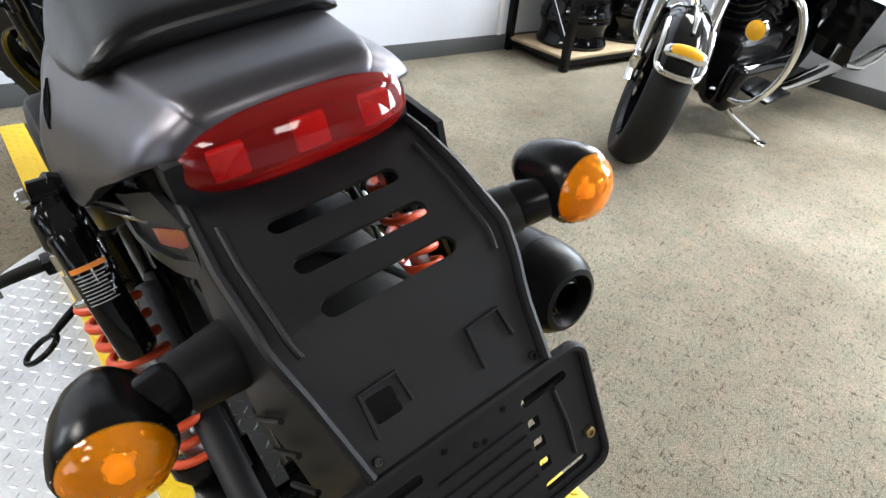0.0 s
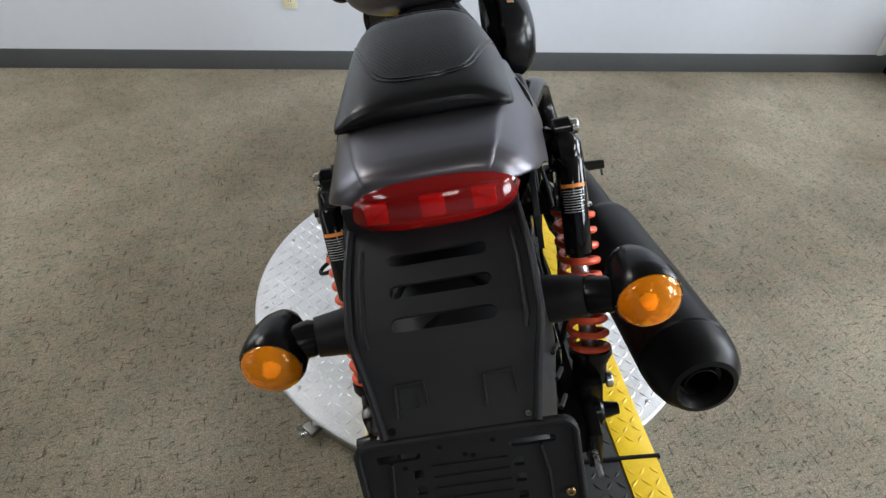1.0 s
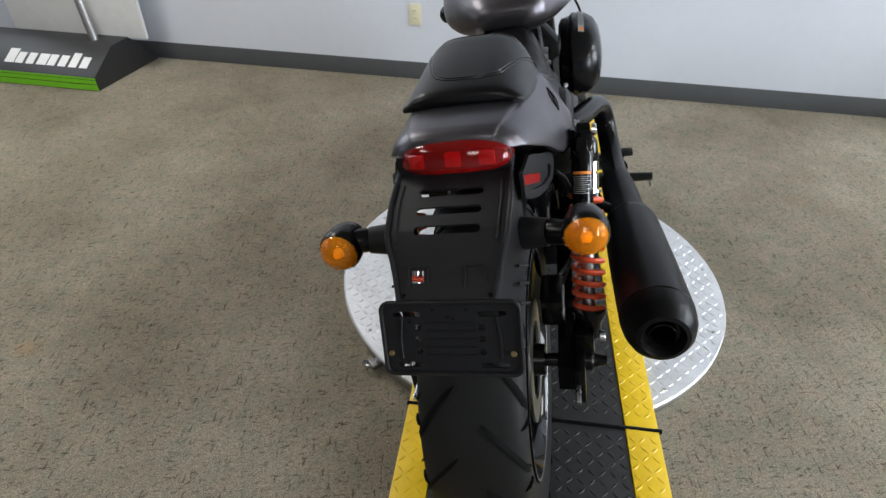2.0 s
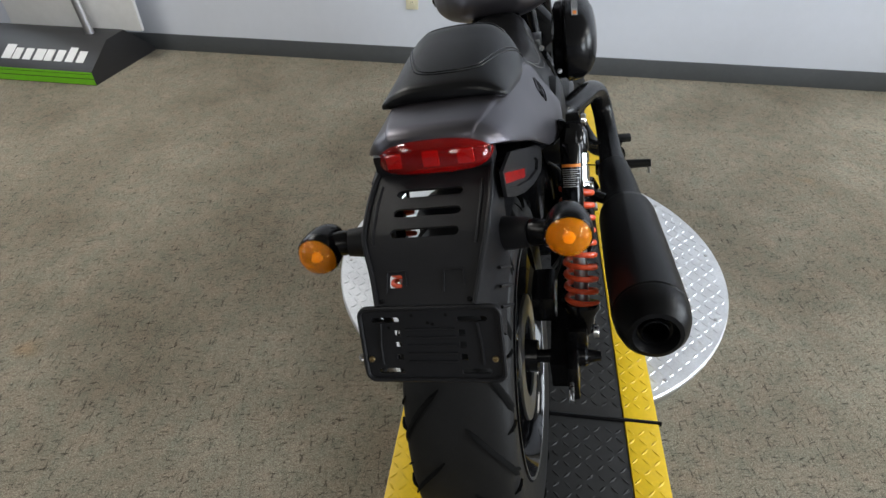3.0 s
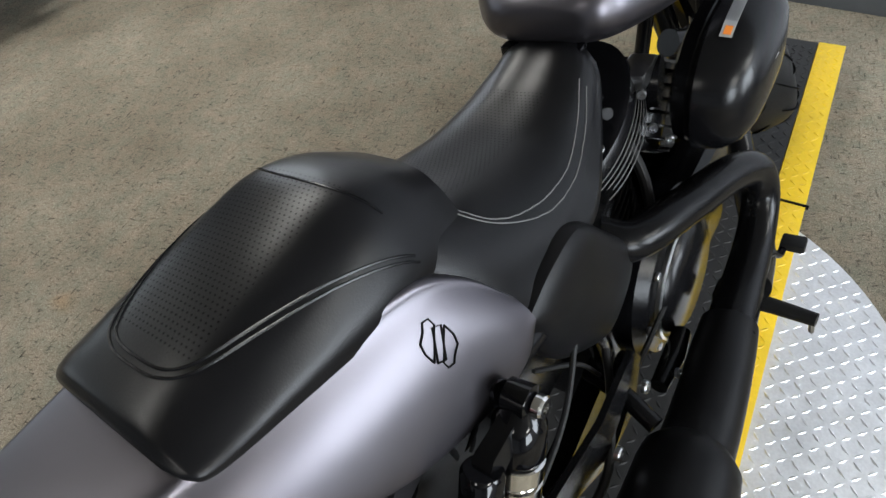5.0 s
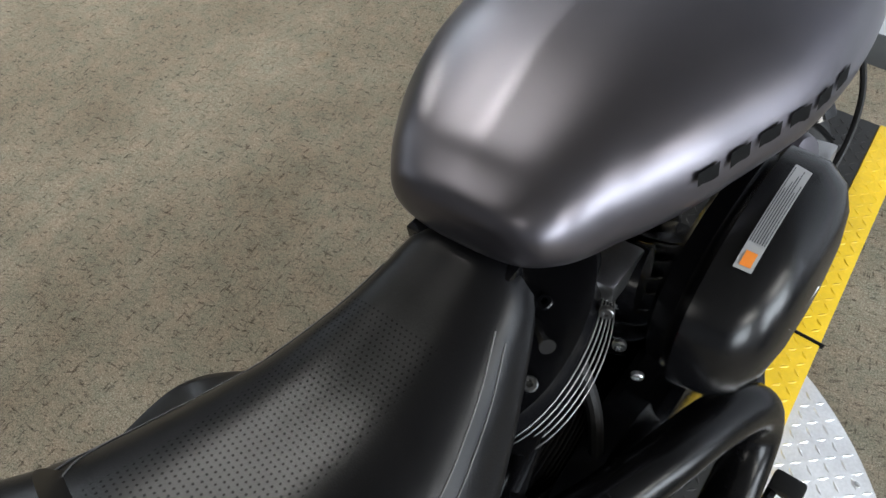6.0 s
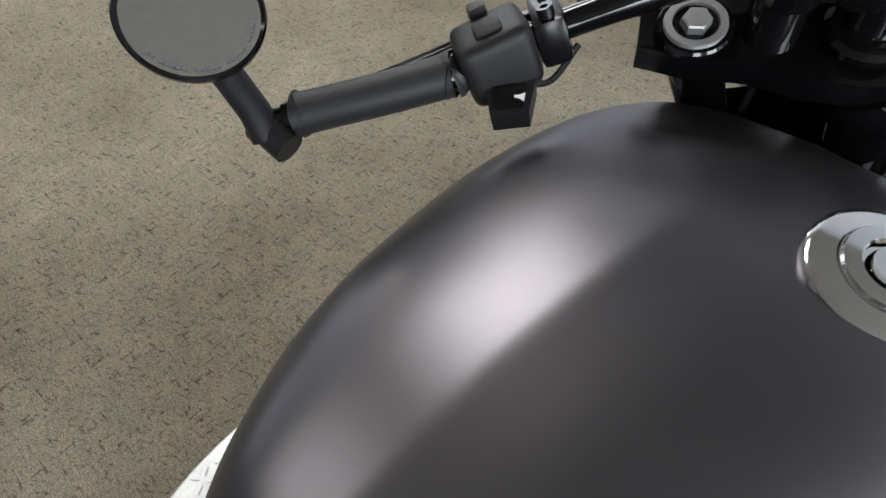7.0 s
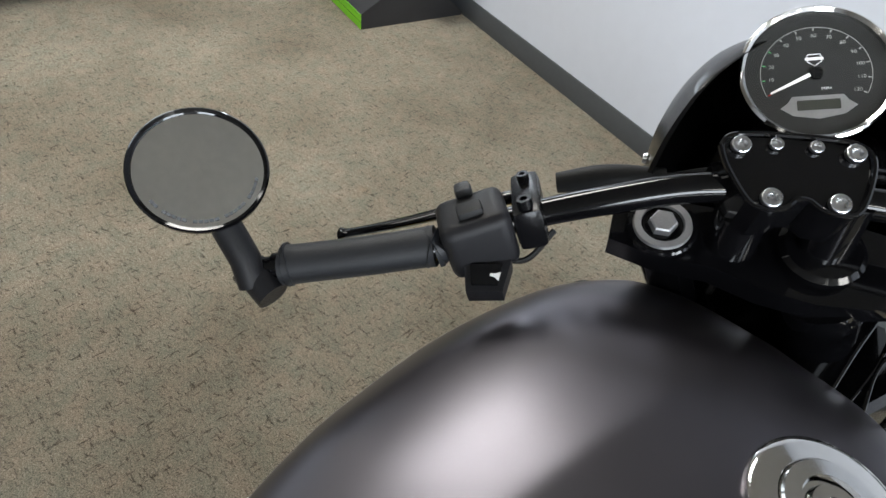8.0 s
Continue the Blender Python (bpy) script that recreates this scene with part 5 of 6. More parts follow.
BAR = [(-0.405, -0.109, 0.864), (-0.387, -0.103, 0.8665), (-0.33, -0.085, 0.876), (-0.277, -0.068, 0.886), (-0.221, -0.036, 0.904), (-0.15, -0.022, 0.928), (-0.084, -0.012, 0.945), (0, -0.006, 0.947)]
BAR = BAR + [(-x, y, z) for x, y, z in BAR[-2::-1]]
bar = fpart("handlebar", tube(BAR, [0.011] * 3 + [0.0112] * 2 + [0.0115] * 5 + [0.0112] * 2 + [0.011] * 3, 18, 80), GLOSS, label="gloss black handlebar")
pl = [(-0.05, 0.036), (-0.044, 0.052), (-0.03, 0.058), (0, 0.06), (0.03, 0.058), (0.044, 0.052), (0.05, 0.036), (0.047, 0.005), (0.036, -0.04), (0.026, -0.05), (0.012, -0.046), (0.004, -0.034), (-0.004, -0.034), (-0.012, -0.046), (-0.026, -0.05), (-0.036, -0.04), (-0.047, 0.005)]


def on_riser(u, v, w):
    a, b = u, 0.52 * v - 0.45 * w
    return (a * 0.99 - b * 0.14 - 0.037, a * 0.14 + b * 0.99 - 0.016, 0.964 + w + 0.26 * v)


riser_shell = plate(pl, [], 0.03, on_riser)
riser = fpart("riser_clamp", riser_shell, GLOSS, label="gloss black riser clamp plate")
edge = [on_riser(u * 0.985, v * 0.985, 0.0005) for u, v in spline(pl + pl[:1], 80)]
fpart("clamp_lip", tube(edge, 0.0022, 8), GLOSS, riser)
for u, v, r in ((-0.037, 0.036, 0.0066), (-0.013, 0.042, 0.0046), (-0.021, -0.037, 0.0068), (0.037, 0.036, 0.0066), (0.013, 0.042, 0.0046), (0.021, -0.037, 0.0068)):
    fpart("clamp_bolt", lathe([(0, r), (r * 0.5, r), (r * 0.6, r * 0.9), (r * 0.6, r * 0.58), (r * -0.3, r * 0.55), (r * -0.3, 0)], on_riser(u, v, 0.0015), on_riser(u, v - 0.45, 1.0), 18), BOLT, riser, "zinc socket bolt")
for s in (-1, 1):
    fpart("riser_post", tube([(s * 0.03 - 0.03, 0.0, 0.89), (s * 0.03 - 0.03, -0.008, 0.95)], [0.02, 0.018], 16), GLOSS, riser)

# left and right grips, switch housings, levers, bar-end mirrors
for s in (-1, 1):
    q = lambda x, y, z: (s * -x, y, z)
    fpart("grip", tube([q(-0.398, -0.1065, 0.865), q(-0.394, -0.105, 0.8655), q(-0.388, -0.1035, 0.8665), q(-0.33, -0.085, 0.876), q(-0.284, -0.07, 0.885), q(-0.28, -0.069, 0.8855)], [0.015, 0.0185, 0.0165, 0.0162, 0.0165, 0.0185], 22, 30), GRIP, bar, "black rubber hand grip")
    fpart("bar_end", tube([q(-0.395, -0.1055, 0.8655), q(-0.425, -0.115, 0.861)], 0.0085, 14), GLOSS, bar)
    sw_m = Matrix.Translation(q(-0.25, -0.052, 0.895)) @ Matrix.Rotation(radians(s * -24), 4, "Z") @ Matrix.Rotation(radians(s * 18), 4, "Y")
    sw = fpart("switch_housing", merge(box((-0.028, -0.024, -0.026), (0.028, 0.026, 0.024), 0.011, seg=4), sw_m), PLASTIC, bar, "black switch housing with buttons")
    fpart("switch_button", merge(box((-0.01, -0.014, 0.022), (0.01, 0.002, 0.03), 0.003), sw_m), RUBBER, sw)
    fpart("switch_rocker", merge(box((-0.008, 0.016, 0.018), (0.006, 0.03, 0.032), 0.004), sw_m), GRIP, sw)
    face = [q(-0.2545, -0.074, 0.884), q(-0.2185, -0.064, 0.884), q(-0.2195, -0.0875, 0.8705), q(-0.246, -0.0965, 0.8705)]
    horn = fpart("horn_button", loft([face, [(x, y + 0.012, z - 0.02) for x, y, z in face]]), PLASTIC, sw)
    inner = [Vector(face[0]) * u * v + Vector(face[1]) * (1 - u) * v + Vector(face[2]) * (1 - u) * (1 - v) + Vector(face[3]) * u * (1 - v) for u, v in ((0.85, 0.78), (0.15, 0.78), (0.17, 0.15), (0.83, 0.15))]
    fpart("horn_key", loft([[tuple(p + Vector((0, -0.001, 0.0022))) for p in inner], [tuple(p + Vector((0, 0.002, -0.003))) for p in inner]]), COVER, horn)
    fpart("arrow_mark", merge(box((-0.004, 0.006, 0.0242), (0.005, 0.008, 0.0246)), sw_m), WHITE, sw)
    mark = inner[1] * 0.45 + inner[2] * 0.35 + inner[3] * 0.2 + Vector((0, -0.0013, 0.0027))
    fpart("horn_mark", loft([[tuple(mark + Vector((s * -u, v, 0.55 * v))) for u, v in ((-0.0035, -0.001), (0.0, -0.0012), (0.004, -0.0032), (0.004, 0.0032), (0.0, 0.0012), (-0.0035, 0.001))], [tuple(mark + Vector((s * -u, v + 0.0001, 0.55 * v - 0.0004))) for u, v in ((-0.0035, -0.001), (0.0, -0.0012), (0.004, -0.0032), (0.004, 0.0032), (0.0, 0.0012), (-0.0035, 0.001))]]), WHITE, horn)
    cl_m = Matrix.Translation(q(-0.213, -0.033, 0.9065)) @ Matrix.Rotation(radians(s * -14), 4, "Z") @ Matrix.Rotation(radians(s * 18), 4, "Y")
    perch = fpart("lever_perch", merge(box((-0.012, -0.02, -0.02), (0.012, 0.045, 0.016), 0.006), cl_m), SATIN, bar)
    fpart("perch_bolt", merge(lathe([(0, 0.006), (0.008, 0.006), (0.008, 0.003), (0.004, 0.003), (0.004, 0)], (0, -0.012, 0.016), (0, -0.012, 1), 12), cl_m), COVER, perch)
    fpart("perch_bolt", merge(lathe([(0, 0.005), (0.006, 0.005), (0.006, 0.0025), (0.003, 0.0025), (0.003, 0)], (0, 0.03, 0.016), (0, 0.03, 1), 12), cl_m), SATIN, perch)
    fpart("lever", tube([q(-0.215, 0.01, 0.904), q(-0.26, -0.01, 0.894), q(-0.33, -0.02, 0.866), q(-0.378, -0.0225, 0.847), q(-0.39, -0.023, 0.843)], [0.008, 0.0075, 0.006, 0.0055, 0.0075], 12, 30, flat=0.7), GLOSS, perch, "gloss black lever with a ball end")
    fpart("cable_boot", tube([q(-0.2, 0.02, 0.91), q(-0.16, 0.025, 0.92), q(-0.115, 0.03, 0.925)], [0.009, 0.011, 0.008], 14, 14), RUBBER, perch)
    fpart("cable", tube([q(-0.115, 0.03, 0.925), q(-0.06, 0.06, 0.92), q(0.02, 0.08, 0.86), q(0.05, 0.06, 0.78)], 0.004, 8, 24), RUBBER, perch)
    fpart("wire", tube([q(-0.235, -0.05, 0.873), q(-0.21, -0.045, 0.872), q(-0.192, -0.03, 0.895)], 0.0025, 6, 16), RUBBER, bar)

# left bar-end mirror
MC = Vector((-0.2985, 0.767, 0.9395))
MN = Vector((0.65, -0.082, 0.755)).normalized()
mirror = part("mirror", lathe([(-0.014, 0.0), (-0.014, 0.035), (-0.01, 0.046), (0.0, 0.0512), (0.004, 0.0515), (0.0055, 0.05), (0.004, 0.0475), (0.002, 0.047)], MC, MC + MN, 64, caps=False), GLOSS, bike, "round black bar-end mirror")
part("mirror_glass", lathe([(0.002, 0.0475), (0.0022, 0.0)], MC, MC + MN, 64, caps=False), MIRROR, mirror, "mirror glass with a curved line of print")
mirror.matrix_local = SET
mx, my, _ = frame_of(MN)
for k in range(26):
    a = radians(205 + k * 5.2)
    c = MC + MN * 0.0026 + 0.042 * (mx * math.cos(a) + my * math.sin(a))
    t_ = -mx * math.sin(a) + my * math.cos(a)
    r_ = mx * math.cos(a) + my * math.sin(a)
    if k % 6 != 5:
        bm = bmesh.new()
        vs = [bm.verts.new(c + t_ * u + r_ * v) for u, v in ((-0.0016, -0.0012), (0.0016, -0.0012), (0.0016, 0.0012), (-0.0016, 0.0012))]
        bm.faces.new(vs)
        part("print_mark", bm, VINYL, mirror)
EL = Vector((-0.249, 0.783, 0.853))
GO = SET.inverted() @ FRONT @ Vector((-0.425, -0.115, 0.861))
part("mirror_stem", tube([(-0.284, 0.771, 0.902), tuple(EL + Vector((-0.012, -0.006, 0.02))), tuple(EL + Vector((-0.003, -0.006, 0.0)))], [0.0125, 0.0125, 0.0125], 16), PLASTIC, mirror)
part("mirror_elbow", tube([tuple(EL - (GO - EL).normalized() * 0.014), tuple(EL + (GO - EL) * 0.75)], 0.0135, 16), PLASTIC, mirror)
part("mirror_clamp", tube([tuple(EL + (GO - EL) * 0.75), tuple(EL + (GO - EL) * 1.0)], 0.0155, 16), SATIN, mirror)

# speedometer
SC, SN = Vector((-0.01, 0.135, 0.987)), Vector((0.0, -0.7, 0.71)).normalized()
sx, sy, _ = frame_of(SN)
if sx.x < 0:
    sx, sy = -sx, -sy
if sy.y < 0:
    sy = -sy
turned = Matrix.Rotation(radians(12), 3, SN)
sx, sy = turned @ sx, turned @ sy
speedo = fpart("speedometer", lathe([(-0.055, 0.0), (-0.055, 0.045), (-0.04, 0.055), (0.0, 0.058), (0.0, 0.0)], SC, SC + SN, 56), GLOSS, label="round speedometer with a chrome bezel")
fpart("bezel", lathe([(-0.006, 0.058), (0.002, 0.061), (0.007, 0.0603), (0.0085, 0.0582), (0.0065, 0.0556), (0.001, 0.055)], SC, SC + SN, 64, caps=False), CHROME, speedo, "chrome bezel")
fpart("dial", lathe([(0.0008, 0.0554), (0.001, 0.0)], SC, SC + SN, 56, caps=False), DIAL, speedo, "matt black dial face")


def on_dial(u, v, w=0.0016):
    return SC + (sx * u + sy * v) * 0.88 + SN * w


def flat_quad(name, pts, mt, w=0.0016, label=""):
    bm = bmesh.new()
    bm.faces.new([bm.verts.new(on_dial(u, v, w)) for u, v in pts])
    return fpart(name, bm, mt, speedo, label)


for k in range(13):
    a = radians(205 - k * 19.5)
    c, s_ = math.cos(a), math.sin(a)
    mt = GREENPRINT if 0 < k < 4 else (REFLECT if k == 0 else DIALPRINT)
    flat_quad("tick", [(c * 0.047 - s_ * w - 0, s_ * 0.047 + c * w) for w in (-0.0006, 0.0006)] + [(c * 0.0442 - s_ * w, s_ * 0.0442 + c * w) for w in (0.0006, -0.0006)], mt)
    if k:
        cu = bpy.data.curves.new("numeral", "FONT")
        cu.body, cu.size, cu.align_x, cu.align_y = str(k * 10), 0.0046, "CENTER", "CENTER"
        o = new("numeral", cu)
        o.parent = speedo
        mm = Matrix((sx, sy, SN)).transposed().to_4x4()
        mm.translation = on_dial(c * 0.039, s_ * 0.039, 0.0016)
        o.matrix_local = FRONT @ mm
        cu.materials.append(DIALPRINT)
cu = bpy.data.curves.new("unit_mark", "FONT")
cu.body, cu.size, cu.align_x, cu.align_y = "MPH", 0.0038, "CENTER", "CENTER"
o = new("unit_mark", cu)
o.parent = speedo
mm = Matrix((sx, sy, SN)).transposed().to_4x4()
mm.translation = on_dial(0.008, -0.016)
o.matrix_local = FRONT @ mm
cu.materials.append(WHITE)
arc = [(0.048 * math.cos(radians(205 - 234 * k / 40)), 0.048 * math.sin(radians(205 - 234 * k / 40))) for k in range(41)]
fpart("dial_arc", tube([on_dial(u, v, 0.0012) for u, v in arc], 0.00025, 6), DIALPRINT, speedo)
flat_quad("needle", [(0.002, -0.0005), (-0.0005, 0.003), (-0.041, -0.0175), (-0.0405, -0.0195)], NEEDLE, 0.004, "white pointer needle")
fpart("needle_hub", lathe([(0.001, 0.006), (0.005, 0.005), (0.005, 0.0)], on_dial(0, 0, 0), on_dial(0, 0, 1), 20), SATIN, speedo)
flat_quad("silver_panel", [(-0.033, -0.034), (-0.026, -0.0285), (-0.022, -0.0225), (0.022, -0.0225), (0.026, -0.0285), (0.033, -0.034), (0.022, -0.042), (0, -0.046), (-0.022, -0.042)], ALLOY, 0.0014, "silver panel")
flat_quad("display", [(-0.0185, -0.037), (0.0185, -0.037), (0.0185, -0.027), (-0.0185, -0.027)], DISPLAY, 0.002, "dark number display, switched off")
flat_quad("emblem_bar", [(-0.008, 0.0135), (0.008, 0.0135), (0.008, 0.0165), (-0.008, 0.0165)], WHITE)
ring = [(-0.005, 0.0195), (0.005, 0.0195), (0.006, 0.018), (0.006, 0.012), (0.0, 0.0075), (-0.006, 0.012), (-0.006, 0.018)]
fpart("emblem_outline", tube([on_dial(u, v, 0.0015) for u, v in ring + ring[:1]], 0.0004, 6), WHITE, speedo)
lens = fpart("dial_glass", lathe([(0.006, 0.0556), (0.0066, 0.0)], SC, SC + SN, 48, caps=False), CLEAR, speedo)
lens.visible_shadow = False

# headlight cowl and lamp
rings = []
for z, w, f0, f1 in spline([(0.78, 0.1, 0.1, 0.24), (0.85, 0.125, 0.06, 0.265), (0.92, 0.132, 0.02, 0.27), (0.97, 0.12, 0.05, 0.262), (1.01, 0.095, 0.1, 0.24), (1.035, 0.06, 0.145, 0.21), (1.045, 0.03, 0.17, 0.195)], 26):
    out = [(w * math.cos(a) if abs(math.cos(a)) < 0.999 else w * math.copysign(1, math.cos(a)), f0 + (f1 - f0) * math.sin(a) ** 0.8, z) for a in np.linspace(0, math.pi, 25)]
    inn = [(x * 0.965, y - 0.004 * (y > f0 + 0.01), z) for x, y, _ in reversed(out)]
    rings.append([(x, y, z if z < 0.92 else 0.92 + (z - 0.92) * 0.72) for x, y, z in out + inn])
cowlf = fpart("headlight_cowl", loft(rings), SATIN, label="black headlight cowl", sharp=50)
fpart("headlamp", lathe([(0.0, 0.05), (0.06, 0.075), (0.09, 0.085), (0.1, 0.083), (0.112, 0.05), (0.116, 0.0)], (0, 0.16, 0.82), (0, 1.16, 0.78), 40), GLOSS, cowlf)
for s in (-1, 1):
    fpart("cowl_screw", lathe([(0, 0.005), (0.003, 0.004), (0.003, 0)], (s * 0.131, 0.06, 0.925), (s * 1.131, 0.06, 0.95), 12), BOLT, cowlf)
fpart("gauge_bracket", box((-0.05, 0.05, 0.935), (0.05, 0.12, 0.947), 0.004), GLOSS)
# wiring beside the steering head and the front fender
for k in range(7):
    x = 0.03 + 0.012 * k
    w = 0.006 * math.sin(k * 2.4)
    part("wire", tube([(x, 1.17 + w, 0.885), (x + 0.006 + w, 1.13, 0.868), (x + 0.014, 1.09 - w, 0.842), (x + 0.02 - w, 1.06, 0.79)], 0.0016 if k % 3 else 0.0023, 8, 18), GLOSS, bike)
part("cable_tag", box((0.075, 1.06, 0.815), (0.084, 1.07, 0.825), 0.001), YELLOW, bike)
rings = []
for k in range(26):
    a = radians(15 + 140 * k / 25)
    cy_, cz_ = 0.375 + 0.325 * math.cos(a), 0.3 + 0.325 * math.sin(a)
    rings.append([(x, cy_ - (abs(x) / 0.07) ** 2.5 * 0.03 * math.cos(a), cz_ - (abs(x) / 0.07) ** 2.5 * 0.03 * math.sin(a)) for x in np.linspace(-0.07, 0.07, 13)] + [(x, cy_ - 0.004 - (abs(x) / 0.07) ** 2.5 * 0.03 * math.cos(a), cz_ - 0.004 - (abs(x) / 0.07) ** 2.5 * 0.03 * math.sin(a)) for x in np.linspace(0.068, -0.068, 13)])
fork_part("front_fender", loft(rings), GLOSS, label="gloss black front fender", sharp=50)
for s in (-1, 1):
    fs = fpart("front_turn_signal", lathe([(-0.002, 0.026), (0.0, 0.028), (0.02, 0.028), (0.045, 0.022), (0.065, 0.008), (0.067, 0)], (s * 0.155, 0.165, 0.672), (s * 0.155, -0.835, 0.672), 28), SATIN, label="black front turn signal with an amber lens")
    fpart("lens", lathe([(-0.016, 0.0), (-0.012, 0.016), (-0.002, 0.026)], (s * 0.155, 0.165, 0.672), (s * 0.155, -0.835, 0.672), 28, caps=False), AMBER, fs)
    fpart("stalk", tube([(s * 0.1, 0.125, 0.695), (s * 0.152, 0.14, 0.69)], 0.012, 12), SATIN, fs)

# ---- things along the wall ----
outlet = empty("wall_outlet", ROOM @ pose(-0.198, 0, 0.368), "ivory double wall outlet above the baseboard", "outlet")
part("cover_plate", box((-0.035, -0.006, -0.057), (0.035, 0, 0.057), 0.003), IVORY, outlet)
for z in (-0.02, 0.02):
    part("socket", box((-0.017, -0.009, z - 0.014), (0.017, -0.005, z + 0.014), 0.004), IVORY, outlet)
    for x in (-0.006, 0.006):
        part("slot", box((x - 0.001, -0.0095, z - 0.003), (x + 0.001, -0.0088, z + 0.006)), GROOVE, outlet)

# wedge-shaped display stand: dark sloping front with a pale name left as bars, green stripes below
STAND = ROOM @ Matrix.Translation((-1.884, -0.598, 0))
disp = empty("display_stand", STAND, "black wedge display stand with green stripes against the wall", "display stand")
prof = [(0.0, 0.0), (0.0, 0.075), (0.2, 0.19), (0.36, 0.195), (0.58, 0.02), (0.58, 0.0)]
part("wedge", loft([[(x, y, z) for y, z in prof] for x in (-1.6, 0.0)]), STANDBLACK, disp)
for z0, z1 in ((0.004, 0.034), (0.039, 0.06), (0.064, 0.074)):
    part("green_stripe", box((-1.6, -0.003, z0), (0.0015, 0.0, z1)), GREEN, disp, "lime green stripe")
sl = math.atan2(0.115, 0.2)
for k in range(8):
    w = 0.06 if k in (0, 3) else 0.048
    x0 = -0.6 + k * 0.068
    tall = 0.1 if k in (0, 6) else 0.078
    part("name_bar", box((x0, 0.06, -0.001), (x0 + w, 0.06 + tall, 0.0015), 0.0, Matrix.Translation((0, 0.0, 0.075)) @ Matrix.Rotation(sl, 4, "X")), WHITE, disp, "white bar of the maker's name")
part("post", tube([(-0.16, 0.28, 0.18), (-0.2, 0.3, 0.5), (-0.23, 0.32, 0.95)], 0.024, 16), ALLOY, disp, "grey metal post")
part("board", box((-0.75, 0.36, 0.19), (0.12, 0.385, 1.25), 0.004), WHITE, disp, "white back board")

# steel rack with loose wheels
RACK = ROOM @ Matrix.Translation((3.08, -0.54, 0))
rack = empty("storage_rack", RACK, "black steel rack with plywood shelves in the corner", "rack")
for x in (0.0, 1.2):
    for y in (0.0, 0.52):
        part("upright", box((x - 0.022, y - 0.022, 0), (x + 0.022, y + 0.022, 1.6), 0.003), SATIN, rack)
for z in (0.07, 0.85):
    for y in (0.0, 0.52):
        part("beam", box((0.022, y - 0.018, z - 0.03), (1.178, y + 0.018, z), 0.003), SATIN, rack)
    for x in (0.0, 1.2):
        part("side_beam", box((x - 0.018, 0.022, z - 0.03), (x + 0.018, 0.498, z), 0.003), SATIN, rack)
    part("shelf_board", box((0.0, -0.01, z + 0.001), (1.2, 0.53, z + 0.018), 0.002), PLY, rack, "raw plywood shelf")
part("brace", tube([(0.0, 0.02, 0.16), (0.0, 0.5, 0.8)], 0.014, 10), SATIN, rack)
loose = empty("loose_wheel", RACK @ pose(0.32, 0.26, 0.09), "black cast motorcycle wheel lying on the rack shelf", "wheel", "loose wheels")
part("rim", lathe([(0.0, 0.2), (0.0, 0.232), (0.02, 0.235), (0.06, 0.215), (0.12, 0.215), (0.16, 0.235), (0.18, 0.232), (0.18, 0.2), (0.12, 0.19), (0.06, 0.19), (0.0, 0.2)], (0, 0, 0), (0, 0, 1), 48, caps=False), GLOSS, loose)
for k in range(7):
    a = 2 * math.pi * k / 7
    part("spoke", tube([(0.04 * math.cos(a), 0.04 * math.sin(a), 0.1), (0.195 * math.cos(a + 0.15), 0.195 * math.sin(a + 0.15), 0.14)], [0.016, 0.012], 8), GLOSS, loose)
part("hub", lathe([(0.03, 0.02), (0.03, 0.05), (0.17, 0.05), (0.17, 0.02)], (0, 0, 0), (0, 0, 1), 24), STEEL, loose)
part("rim_line", lathe([(0.1805, 0.228), (0.182, 0.226), (0.182, 0.22), (0.1805, 0.219)], (0, 0, 0), (0, 0, 1), 48, caps=False), STEEL, loose, "bright rim line")
for x, y, z in ((0.32, 0.26, 0.272), (0.86, 0.27, 0.09), (0.86, 0.27, 0.272)):
    copy_thing(loose, RACK @ pose(x, y, z, 0, 0, 40 * x))


